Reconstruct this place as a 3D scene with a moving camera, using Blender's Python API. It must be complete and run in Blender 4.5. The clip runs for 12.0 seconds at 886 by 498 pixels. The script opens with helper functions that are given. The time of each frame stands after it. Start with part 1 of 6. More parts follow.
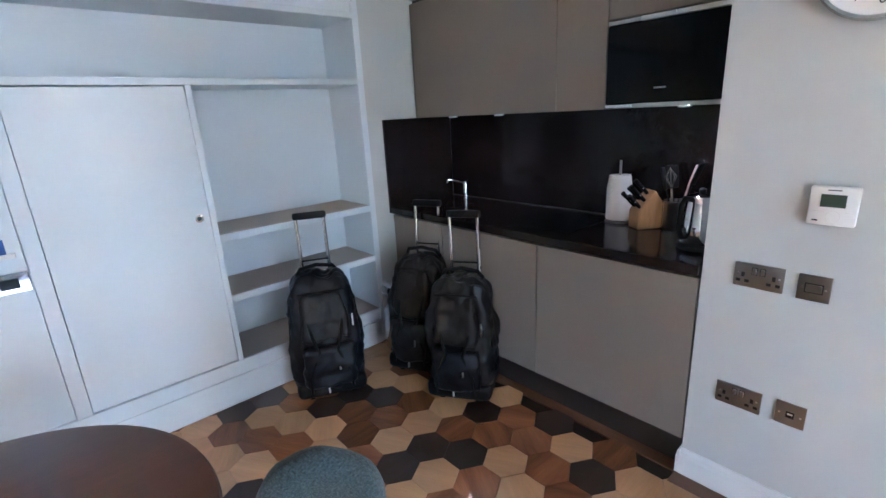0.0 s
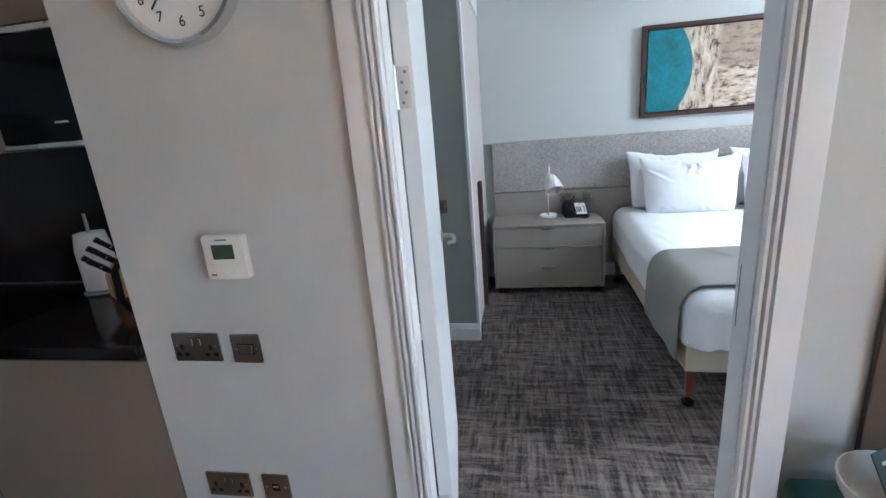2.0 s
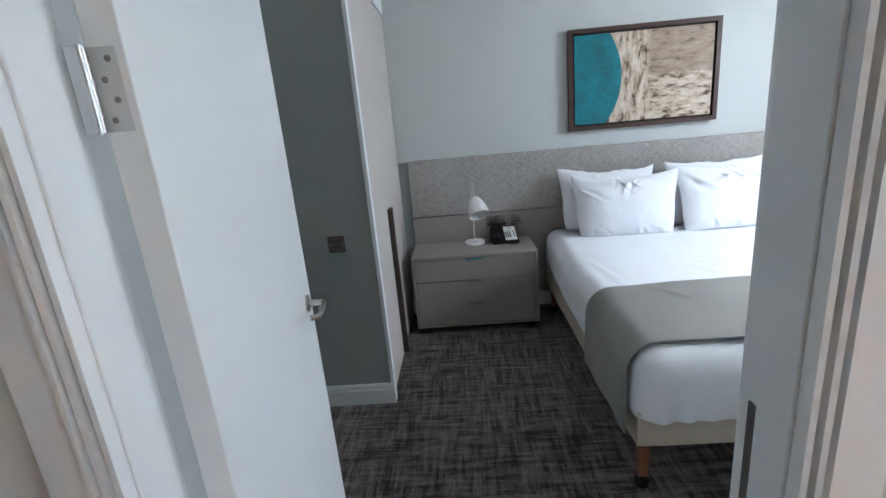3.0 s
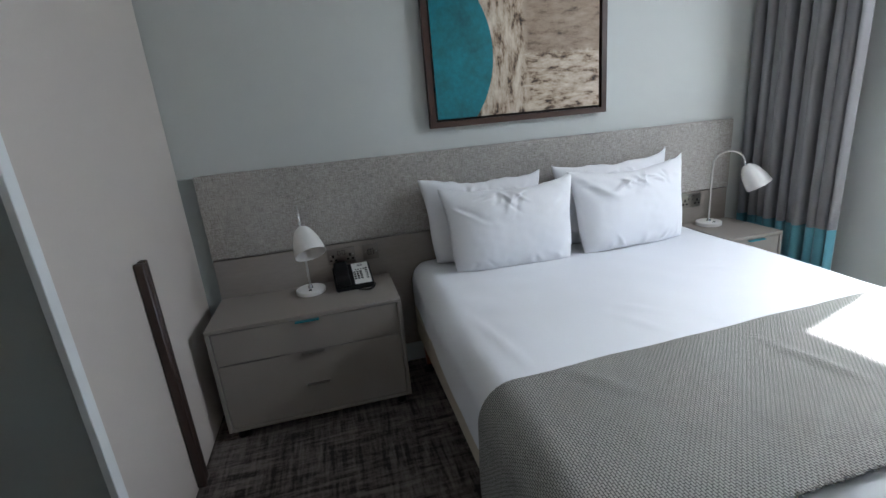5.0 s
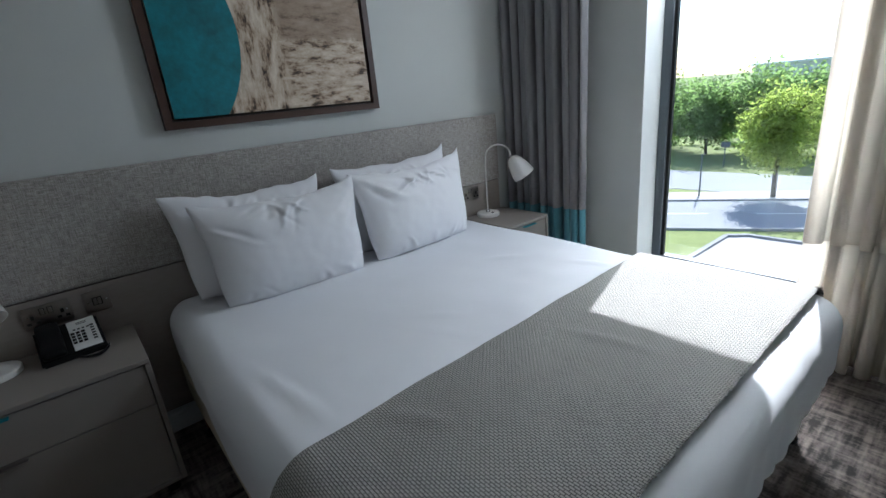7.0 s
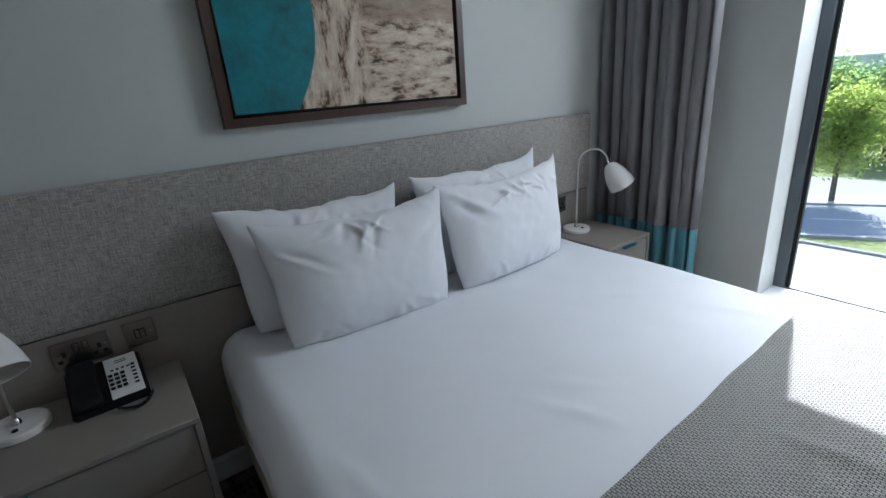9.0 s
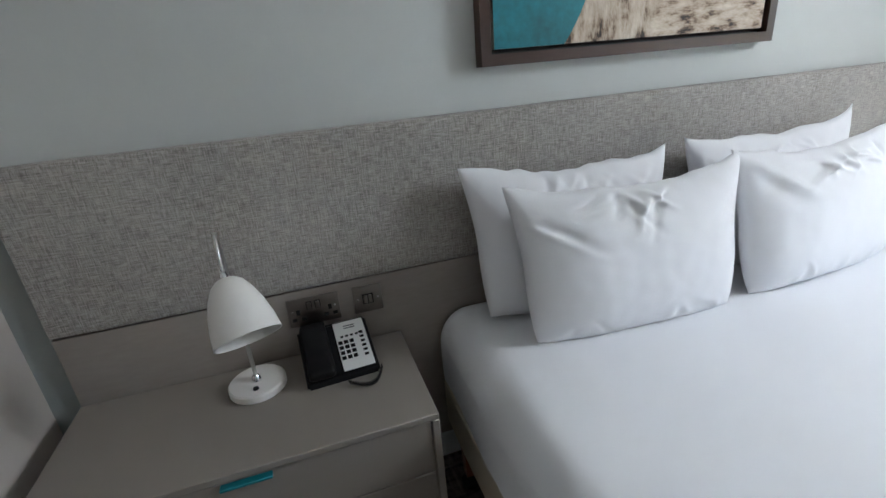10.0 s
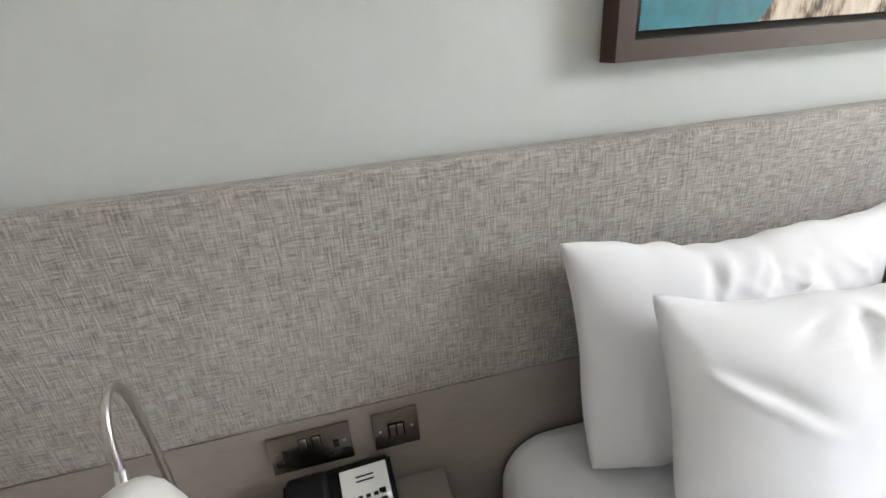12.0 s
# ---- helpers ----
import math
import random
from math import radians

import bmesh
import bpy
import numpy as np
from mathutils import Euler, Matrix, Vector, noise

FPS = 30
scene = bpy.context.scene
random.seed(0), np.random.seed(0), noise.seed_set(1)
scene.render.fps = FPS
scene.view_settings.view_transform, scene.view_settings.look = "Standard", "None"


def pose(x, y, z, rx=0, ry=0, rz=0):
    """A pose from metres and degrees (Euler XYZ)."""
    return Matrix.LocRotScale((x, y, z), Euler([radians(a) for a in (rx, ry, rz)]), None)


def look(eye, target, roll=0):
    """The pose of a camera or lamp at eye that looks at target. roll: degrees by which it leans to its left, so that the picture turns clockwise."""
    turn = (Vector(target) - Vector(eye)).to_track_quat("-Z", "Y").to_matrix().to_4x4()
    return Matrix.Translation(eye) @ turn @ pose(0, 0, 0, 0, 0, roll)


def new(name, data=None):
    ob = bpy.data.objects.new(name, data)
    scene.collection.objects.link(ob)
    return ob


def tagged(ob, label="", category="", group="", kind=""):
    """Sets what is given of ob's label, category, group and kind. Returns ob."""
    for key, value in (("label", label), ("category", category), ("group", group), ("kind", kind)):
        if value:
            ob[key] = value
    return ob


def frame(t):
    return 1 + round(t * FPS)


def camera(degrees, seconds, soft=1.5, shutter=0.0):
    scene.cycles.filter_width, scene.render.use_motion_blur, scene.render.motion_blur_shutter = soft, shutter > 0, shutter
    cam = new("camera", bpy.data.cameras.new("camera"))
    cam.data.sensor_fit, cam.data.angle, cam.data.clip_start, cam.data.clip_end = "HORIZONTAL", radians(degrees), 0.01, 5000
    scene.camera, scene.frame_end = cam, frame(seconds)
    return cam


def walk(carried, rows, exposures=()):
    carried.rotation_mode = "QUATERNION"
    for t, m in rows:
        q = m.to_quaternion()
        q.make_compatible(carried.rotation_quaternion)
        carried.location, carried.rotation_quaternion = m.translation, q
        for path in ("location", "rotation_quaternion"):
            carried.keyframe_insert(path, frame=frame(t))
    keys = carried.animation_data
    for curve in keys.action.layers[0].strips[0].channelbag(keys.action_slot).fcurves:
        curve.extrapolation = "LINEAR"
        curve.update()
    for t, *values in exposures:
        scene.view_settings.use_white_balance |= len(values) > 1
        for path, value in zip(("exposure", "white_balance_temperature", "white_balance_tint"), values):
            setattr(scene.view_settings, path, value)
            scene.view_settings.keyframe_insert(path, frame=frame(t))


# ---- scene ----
cam = camera(87.7, 12.0)
PATH = [
    (0, (-0.035, -0.018, 1.508), (1.231, 1.424, 0.942), -3.1),
    (0.5, (0.098, -0.233, 1.5), (1.578, 0.993, 0.948), -3.7),
    (1, (0.241, -0.424, 1.499), (1.91, 0.533, 0.952), -4.5),
    (1.1, (0.273, -0.455, 1.496), (1.967, 0.456, 0.947), -4.6),
    (1.3, (0.356, -0.477, 1.494), (2.116, 0.295, 0.937), -4.7),
    (1.5, (0.45, -0.489, 1.492), (2.265, 0.138, 0.932), -4.6),
    (2, (0.694, -0.54, 1.487), (2.583, -0.19, 0.931), -4.8),
    (2.5, (0.969, -0.635, 1.485), (2.884, -0.439, 0.942), -5.3),
    (2.7, (1.09, -0.657, 1.488), (3.01, -0.497, 0.952), -5.2),
    (4.3, (2.01, -0.798, 1.462), (3.923, -0.98, 0.91), -5.3),
    (4.5, (2.097, -0.83, 1.446), (4.006, -1.057, 0.894), -5.2),
    (5, (2.287, -0.931, 1.423), (4.156, -1.354, 0.85), -5.2),
    (5.5, (2.39, -1.038, 1.418), (4.196, -1.643, 0.808), -5.3),
    (6, (2.463, -1.064, 1.391), (4.172, -1.914, 0.795), -5.8),
    (6.5, (2.487, -1.081, 1.358), (4.071, -2.154, 0.776), -6.4),
    (6.7, (2.505, -1.09, 1.363), (4.036, -2.231, 0.768), -6.4),
    (8.3, (2.661, -1.15, 1.417), (4.081, -2.384, 0.737), -4.0),
    (8.5, (2.75, -1.174, 1.425), (4.197, -2.379, 0.751), -4.1),
    (9, (3.022, -1.14, 1.417), (4.575, -2.212, 0.756), -4.4),
    (9.5, (3.277, -0.998, 1.371), (4.947, -1.868, 0.696), -4.8),
    (10, (3.487, -0.962, 1.355), (5.268, -1.482, 0.609), -5.0),
    (10.5, (3.657, -0.875, 1.289), (5.468, -1.109, 0.473), -3.8),
    (11, (3.824, -0.813, 1.239), (5.629, -0.897, 0.382), -3.3),
    (11.5, (3.977, -0.903, 1.278), (5.731, -0.973, 0.321), -4.9),
    (12, (4.073, -1.047, 1.389), (5.846, -1.445, 0.554), -4.2),
]
EXPOSURES = [
    (0.0, 3.85, 5000, 10), (1.0, 3.55, 5150, 10), (1.5, 3.25, 5200, 10), (2.5, 2.7, 5300, 10), (4.4, 1.95, 5600, 10),
    (5.0, 1.75, 5600, 10), (5.5, 1.5, 5600, 10), (6.5, 1.1, 5500, 9), (8.5, 0.95, 5450, 9), (9.3, 1.4, 5450, 9), (10.2, 2.2, 5900, 10),
    (11.0, 2.95, 6250, 11), (12.0, 2.92, 6250, 12),
]
walk(cam, [(t, look(eye, target, roll)) for t, eye, target, roll in PATH],
     exposures=EXPOSURES)

# ---- world, sun and large lights ----
SUN_WAY = Vector((0.225, -0.735, 0.733)).normalized()
world = bpy.data.worlds.new("sky")
scene.world = world
world.use_nodes = True
wn = world.node_tree
sky = wn.nodes.new("ShaderNodeTexSky")
sky.sky_type, sky.sun_disc = "NISHITA", False
sky.sun_elevation, sky.sun_rotation = math.asin(SUN_WAY.z), math.atan2(SUN_WAY.x, SUN_WAY.y)
wn.links.new(sky.outputs[0], wn.nodes["Background"].inputs[0])
wn.nodes["Background"].inputs[1].default_value = 0.15

sun = new("sun", bpy.data.lights.new("sun", "SUN"))
sun.data.energy, sun.data.angle, sun.data.color = 5.0, radians(0.55), (1.0, 0.95, 0.87)
sun.matrix_world = look(SUN_WAY * 30, (0, 0, 0))


def window_light(name, eye, target, width, height, watts, colour):
    lamp = new(name, bpy.data.lights.new(name, "AREA"))
    lamp.data.shape, lamp.data.size, lamp.data.size_y = "RECTANGLE", width, height
    lamp.data.energy, lamp.data.color = watts, colour
    lamp.matrix_world = look(eye, target)
    return lamp


window_light("bedroom_window_light", (3.44, -3.86, 2.06), (3.44, -1.6, 0.7), 0.84, 0.46, 7.0, (1.0, 0.98, 0.94))
window_light("living_window_light", (-0.4, -3.62, 1.4), (0.2, 0.0, 1.1), 1.7, 1.6, 1.4, (0.86, 0.94, 1.0))


# ---- materials ----
def ramp(nt, fac, stops):
    r = nt.nodes.new("ShaderNodeValToRGB")
    el = r.color_ramp.elements
    el[0].position, el[0].color = stops[0][0], (*stops[0][1], 1)
    el[1].position, el[1].color = stops[-1][0], (*stops[-1][1], 1)
    for p, c in stops[1:-1]:
        e = el.new(p)
        e.color = (*c, 1)
    nt.links.new(fac, r.inputs[0])
    return r.outputs[0]


def coords(nt, stretch=(1, 1, 1), kind="Object"):
    tc = nt.nodes.new("ShaderNodeTexCoord")
    mp = nt.nodes.new("ShaderNodeMapping")
    mp.inputs["Scale"].default_value = stretch
    nt.links.new(tc.outputs[kind], mp.inputs[0])
    return mp.outputs[0]


def noise_node(nt, vec, scale, detail=4.0, rough=0.55):
    n = nt.nodes.new("ShaderNodeTexNoise")
    n.inputs["Scale"].default_value, n.inputs["Detail"].default_value = scale, detail
    n.inputs["Roughness"].default_value = rough
    nt.links.new(vec, n.inputs["Vector"])
    return n.outputs[0]


def math_node(nt, op, a, b):
    m = nt.nodes.new("ShaderNodeMath")
    m.operation = op
    for i, v in ((0, a), (1, b)):
        if isinstance(v, (int, float)):
            m.inputs[i].default_value = v
        else:
            nt.links.new(v, m.inputs[i])
    return m.outputs[0]


def bump_into(nt, bsdf, height, strength, distance):
    b = nt.nodes.new("ShaderNodeBump")
    b.inputs["Strength"].default_value, b.inputs["Distance"].default_value = strength, distance
    nt.links.new(height, b.inputs["Height"])
    nt.links.new(b.outputs[0], bsdf.inputs["Normal"])


def start_material(name, rough=0.5, metal=0.0):
    m = bpy.data.materials.new(name)
    m.use_nodes = True
    nt = m.node_tree
    bsdf = nt.nodes["Principled BSDF"]
    bsdf.inputs["Roughness"].default_value, bsdf.inputs["Metallic"].default_value = rough, metal
    return m, nt, bsdf


def tone(c, k):
    return tuple(min(1.0, v * k) for v in c)


def surface(name, base, rough=0.5, metal=0.0, var=0.08, big=1.6, fine=60.0, bump=0.15, depth=0.0006, stretch=(1, 1, 1),
            coat=0.0, sheen=0.0, per_object=0.0, rough_var=0.08, spec=0.5):
    """A surface with a base colour, slow stains and fine grain."""
    m, nt, bsdf = start_material(name, rough, metal)
    vec = coords(nt, stretch)
    slow, grain = noise_node(nt, vec, big, 3), noise_node(nt, vec, fine, 5)
    mix = math_node(nt, "ADD", math_node(nt, "MULTIPLY", slow, 0.6), math_node(nt, "MULTIPLY", grain, 0.4))
    if per_object:
        info = nt.nodes.new("ShaderNodeObjectInfo")
        mix = math_node(nt, "ADD", mix, math_node(nt, "MULTIPLY", math_node(nt, "SUBTRACT", info.outputs["Random"], 0.5), per_object))
    col = ramp(nt, mix, [(0.28, tone(base, 1 - var)), (0.72, tone(base, 1 + var))])
    nt.links.new(col, bsdf.inputs["Base Color"])
    nt.links.new(math_node(nt, "ADD", math_node(nt, "MULTIPLY", slow, rough_var * 2), rough - rough_var), bsdf.inputs["Roughness"])
    if bump:
        bump_into(nt, bsdf, grain, bump, depth)
    bsdf.inputs["Coat Weight"].default_value = coat
    bsdf.inputs["Sheen Weight"].default_value = sheen
    bsdf.inputs["Specular IOR Level"].default_value = spec
    return m


def woven(name, dark, light, size, across=6.0, rough=0.95, bump=0.8, depth=0.002, axes=("x", "z"), contrast=(0.35, 0.65)):
    """Cloth of short slubs in two directions."""
    m, nt, bsdf = start_material(name, rough)
    s = {"x": 0, "y": 1, "z": 2}
    a, b = [1.0, 1.0, 1.0], [1.0, 1.0, 1.0]
    a[s[axes[0]]] = 1.0 / across
    b[s[axes[1]]] = 1.0 / across
    na = noise_node(nt, coords(nt, a), size, 2)
    nb = noise_node(nt, coords(nt, b), size, 2)
    pick = noise_node(nt, coords(nt), size * 0.22, 2)
    mx = nt.nodes.new("ShaderNodeMix")
    nt.links.new(ramp(nt, pick, [(0.36, (0, 0, 0)), (0.64, (1, 1, 1))]), mx.inputs[0])
    nt.links.new(na, mx.inputs[2])
    nt.links.new(nb, mx.inputs[3])
    fuzz = noise_node(nt, coords(nt), size * 1.6, 3)
    cross = math_node(nt, "MULTIPLY", math_node(nt, "ADD", na, nb), 0.5)
    h = math_node(nt, "ADD", math_node(nt, "MULTIPLY", mx.outputs[0], 0.38), math_node(nt, "ADD", math_node(nt, "MULTIPLY", cross, 0.42), math_node(nt, "MULTIPLY", fuzz, 0.2)))
    slow = noise_node(nt, coords(nt), 1.7, 3)
    hh = math_node(nt, "ADD", h, math_node(nt, "MULTIPLY", math_node(nt, "SUBTRACT", slow, 0.5), 0.18))
    nt.links.new(ramp(nt, hh, [(contrast[0], dark), (contrast[1], light)]), bsdf.inputs["Base Color"])
    bump_into(nt, bsdf, h, bump, depth)
    bsdf.inputs["Sheen Weight"].default_value = 0.15
    return m


def wood(name, base, var=0.35, along="x", scale=14.0, rough=0.42, per_object=0.5, coat=0.1):
    m, nt, bsdf = start_material(name, rough)
    st = {"x": (0.12, 1, 1), "y": (1, 0.12, 1), "z": (1, 1, 0.12)}[along]
    tc = nt.nodes.new("ShaderNodeTexCoord")
    info = nt.nodes.new("ShaderNodeObjectInfo")
    add = nt.nodes.new("ShaderNodeVectorMath")
    add.operation = "MULTIPLY_ADD"
    nt.links.new(info.outputs["Random"], add.inputs[0])
    add.inputs[1].default_value = (13.0, 17.0, 5.0)
    nt.links.new(tc.outputs["Object"], add.inputs[2])
    mp = nt.nodes.new("ShaderNodeMapping")
    mp.inputs["Scale"].default_value = st
    nt.links.new(add.outputs[0], mp.inputs[0])
    g = noise_node(nt, mp.outputs[0], scale, 6, 0.6)
    f = noise_node(nt, mp.outputs[0], scale * 9, 3, 0.6)
    h = math_node(nt, "ADD", math_node(nt, "MULTIPLY", g, 0.75), math_node(nt, "MULTIPLY", f, 0.25))
    h2 = math_node(nt, "ADD", h, math_node(nt, "MULTIPLY", math_node(nt, "SUBTRACT", info.outputs["Random"], 0.5), per_object * 0.3))
    nt.links.new(ramp(nt, h2, [(0.3, tone(base, 1 - var)), (0.52, base), (0.72, tone(base, 1 + var))]), bsdf.inputs["Base Color"])
    bump_into(nt, bsdf, f, 0.12, 0.0006)
    bsdf.inputs["Coat Weight"].default_value = coat
    return m


def glowing(name, colour, strength):
    m, nt, bsdf = start_material(name)
    bsdf.inputs["Base Color"].default_value = (*colour, 1)
    bsdf.inputs["Emission Color"].default_value = (*colour, 1)
    bsdf.inputs["Emission Strength"].default_value = strength
    return m


WALL = surface("wall_paint", (0.56, 0.575, 0.555), 0.85, var=0.03, big=0.9, fine=220, bump=0.1, depth=0.0004)
CEIL = surface("ceiling_paint", (0.82, 0.82, 0.80), 0.9, var=0.02, fine=200, bump=0.05)
TRIM = surface("white_gloss_paint", (0.74, 0.76, 0.76), 0.42, var=0.02, fine=160, bump=0.05, depth=0.0002)
UNIT = surface("white_unit_paint", (0.70, 0.75, 0.79), 0.5, var=0.03, big=1.2, fine=50, bump=0.06)
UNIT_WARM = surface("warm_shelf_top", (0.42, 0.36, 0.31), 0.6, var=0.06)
GREY_WALL = surface("grey_green_paint", (0.33, 0.355, 0.345), 0.8, var=0.03, fine=200, bump=0.08)
CREAM = surface("cream_panel", (0.54, 0.49, 0.45), 0.6, var=0.03, fine=120, bump=0.05)
GREIGE = surface("greige_laminate", (0.215, 0.178, 0.142), 0.5, var=0.05, big=2.0, fine=140, bump=0.1, stretch=(1, 1, 0.3))
GREIGE_UP = GREIGE
STONE = surface("dark_brown_composite", (0.007, 0.0048, 0.0045), 0.14, var=0.25, big=3, fine=240, bump=0.02, spec=0.2, rough_var=0.04)
PLINTH = surface("dark_plinth", (0.035, 0.024, 0.018), 0.5, var=0.2)
BLACK_GLASS = surface("black_glass", (0.002, 0.002, 0.002), 0.08, var=0.1, bump=0.0, rough_var=0.02, spec=0.12)
STEEL = surface("brushed_steel", (0.62, 0.61, 0.59), 0.28, 1.0, var=0.06, fine=300, bump=0.1, depth=0.0002, stretch=(1, 1, 0.05))
CHROME = surface("chrome", (0.75, 0.75, 0.76), 0.08, 1.0, var=0.03, bump=0.0, rough_var=0.02)
BRONZE = surface("brushed_nickel", (0.27, 0.245, 0.225), 0.33, 1.0, var=0.1, fine=300, bump=0.1, depth=0.0002, stretch=(1, 0.05, 1))
BLACK = surface("black_plastic", (0.006, 0.006, 0.0065), 0.5, var=0.15, fine=180, bump=0.1, spec=0.25)
DARK = surface("dark_slot", (0.008, 0.008, 0.008), 0.7, var=0.1, bump=0)
WHITE_PLASTIC = surface("white_plastic", (0.78, 0.78, 0.76), 0.35, var=0.02, bump=0.03)
SATIN_WHITE = surface("satin_white_enamel", (0.80, 0.78, 0.75), 0.4, var=0.02, bump=0.03)
LCD = surface("grey_green_lcd", (0.06, 0.085, 0.06), 0.2, var=0.08, bump=0)
INK = surface("dark_ink", (0.03, 0.035, 0.05), 0.6, bump=0)
PALE_PRINT = surface("pale_print", (0.7, 0.7, 0.66), 0.6, bump=0)
TEAL_METAL = surface("teal_metal", (0.015, 0.20, 0.25), 0.35, 0.3, var=0.08)
LINEN = surface("white_bed_linen", (0.83, 0.84, 0.87), 0.88, var=0.02, big=2.5, fine=700, bump=0.12, depth=0.0004, sheen=0.2)
PILLOW = surface("white_pillow_cotton", (0.86, 0.86, 0.88), 0.9, var=0.02, big=4, fine=800, bump=0.12, depth=0.0004, sheen=0.2)
DIVAN = surface("cream_divan_vinyl", (0.60, 0.53, 0.42), 0.5, var=0.05, fine=260, bump=0.2)
OAK_LEG = wood("reddish_wood", (0.27, 0.10, 0.045), along="z", rough=0.35)
FRAME_WOOD = wood("walnut_frame", (0.050, 0.022, 0.013), along="y", rough=0.45)
HANDLE_WOOD = wood("dark_stained_wood", (0.035, 0.020, 0.014), along="z", rough=0.5)
TABLE_WOOD = wood("mahogany_tabletop", (0.085, 0.026, 0.011), var=0.3, along="x", scale=7, rough=0.42, coat=0.0)
NIGHT = surface("taupe_leather_laminate", (0.285, 0.255, 0.225), 0.5, var=0.05, fine=400, bump=0.25, depth=0.0005)
NIGHT_TOP = NIGHT
HEAD_LOW = surface("taupe_headboard_board", (0.30, 0.265, 0.235), 0.6, var=0.12, big=5, fine=90, bump=0.2, stretch=(1, 0.25, 1))
HEAD_CLOTH = woven("headboard_weave", (0.20, 0.182, 0.165), (0.50, 0.468, 0.43), 330, 11, bump=1.0, depth=0.0025, axes=("y", "z"), contrast=(0.37, 0.62))
CARPET = woven("carpet_weave", (0.017, 0.012, 0.010), (0.205, 0.168, 0.148), 48, 9, bump=0.9, depth=0.004, axes=("x", "y"), contrast=(0.40, 0.62))
CURTAIN = surface("grey_curtain", (0.23, 0.222, 0.228), 0.85, var=0.05, fine=500, bump=0.15, depth=0.0004, sheen=0.3)
CURTAIN_TEAL = surface("teal_curtain_hem", (0.09, 0.26, 0.31), 0.85, var=0.06, fine=500, bump=0.15, depth=0.0004, sheen=0.3)
FRAME_GREY = surface("grey_aluminium_frame", (0.10, 0.115, 0.13), 0.4, 0.4, var=0.05, bump=0.05)
BAG = surface("black_nylon", (0.005, 0.005, 0.006), 0.42, var=0.3, big=6, fine=500, bump=0.35, depth=0.0008, spec=0.4)
BAG_BROWN = surface("charcoal_brown_nylon", (0.012, 0.010, 0.009), 0.55, var=0.3, big=6, fine=500, bump=0.35, depth=0.0008, spec=0.4)
BAG_BLUE = surface("navy_black_nylon", (0.005, 0.007, 0.011), 0.44, var=0.3, big=6, fine=500, bump=0.35, depth=0.0008, spec=0.4)
BEECH = wood("beech_block", (0.45, 0.25, 0.11), along="z", rough=0.5)
PINK = surface("pale_pink_plastic", (0.72, 0.52, 0.52), 0.4)
PAPER = surface("white_paper_roll", (0.80, 0.80, 0.78), 0.95, var=0.03, fine=300, bump=0.3)
CHAIR_CLOTH = woven("grey_teal_boucle", (0.016, 0.028, 0.034), (0.085, 0.125, 0.14), 260, 3, bump=1.0, depth=0.003, axes=("x", "y"))
TEAL_CLOTH = surface("dark_teal_velvet", (0.006, 0.085, 0.085), 0.8, var=0.12, fine=400, bump=0.3, sheen=0.4)
BLUE_CARD = surface("blue_card", (0.02, 0.08, 0.35), 0.4)
BROWN_PANEL = wood("brown_panel", (0.10, 0.07, 0.05), along="z", rough=0.5)
PALE_WOOD = wood("pale_oak_tile", (0.50, 0.29, 0.145), var=0.24, along="x", scale=9, rough=0.34, per_object=0.7, coat=0.15)
RED_WOOD = wood("red_walnut_tile", (0.21, 0.080, 0.030), var=0.6, along="x", scale=12, rough=0.34, per_object=0.9, coat=0.15)
DARK_WOOD = wood("wenge_tile", (0.040, 0.025, 0.019), var=0.35, along="x", scale=9, rough=0.36, per_object=0.7, coat=0.15)
BORDER_WOOD = wood("brown_border_board", (0.13, 0.056, 0.028), var=0.4, along="y", scale=9, rough=0.36)
SCREED = surface("dark_joint", (0.02, 0.014, 0.010), 0.8)
GLASS, gnt, gb = start_material("window_glass", 0.0)
gb.inputs["Transmission Weight"].default_value, gb.inputs["IOR"].default_value = 1.0, 1.45
gb.inputs["Base Color"].default_value = (0.97, 0.99, 0.98, 1)
SPOT = glowing("downlight_glow", (1.0, 0.96, 0.92), 14.0)


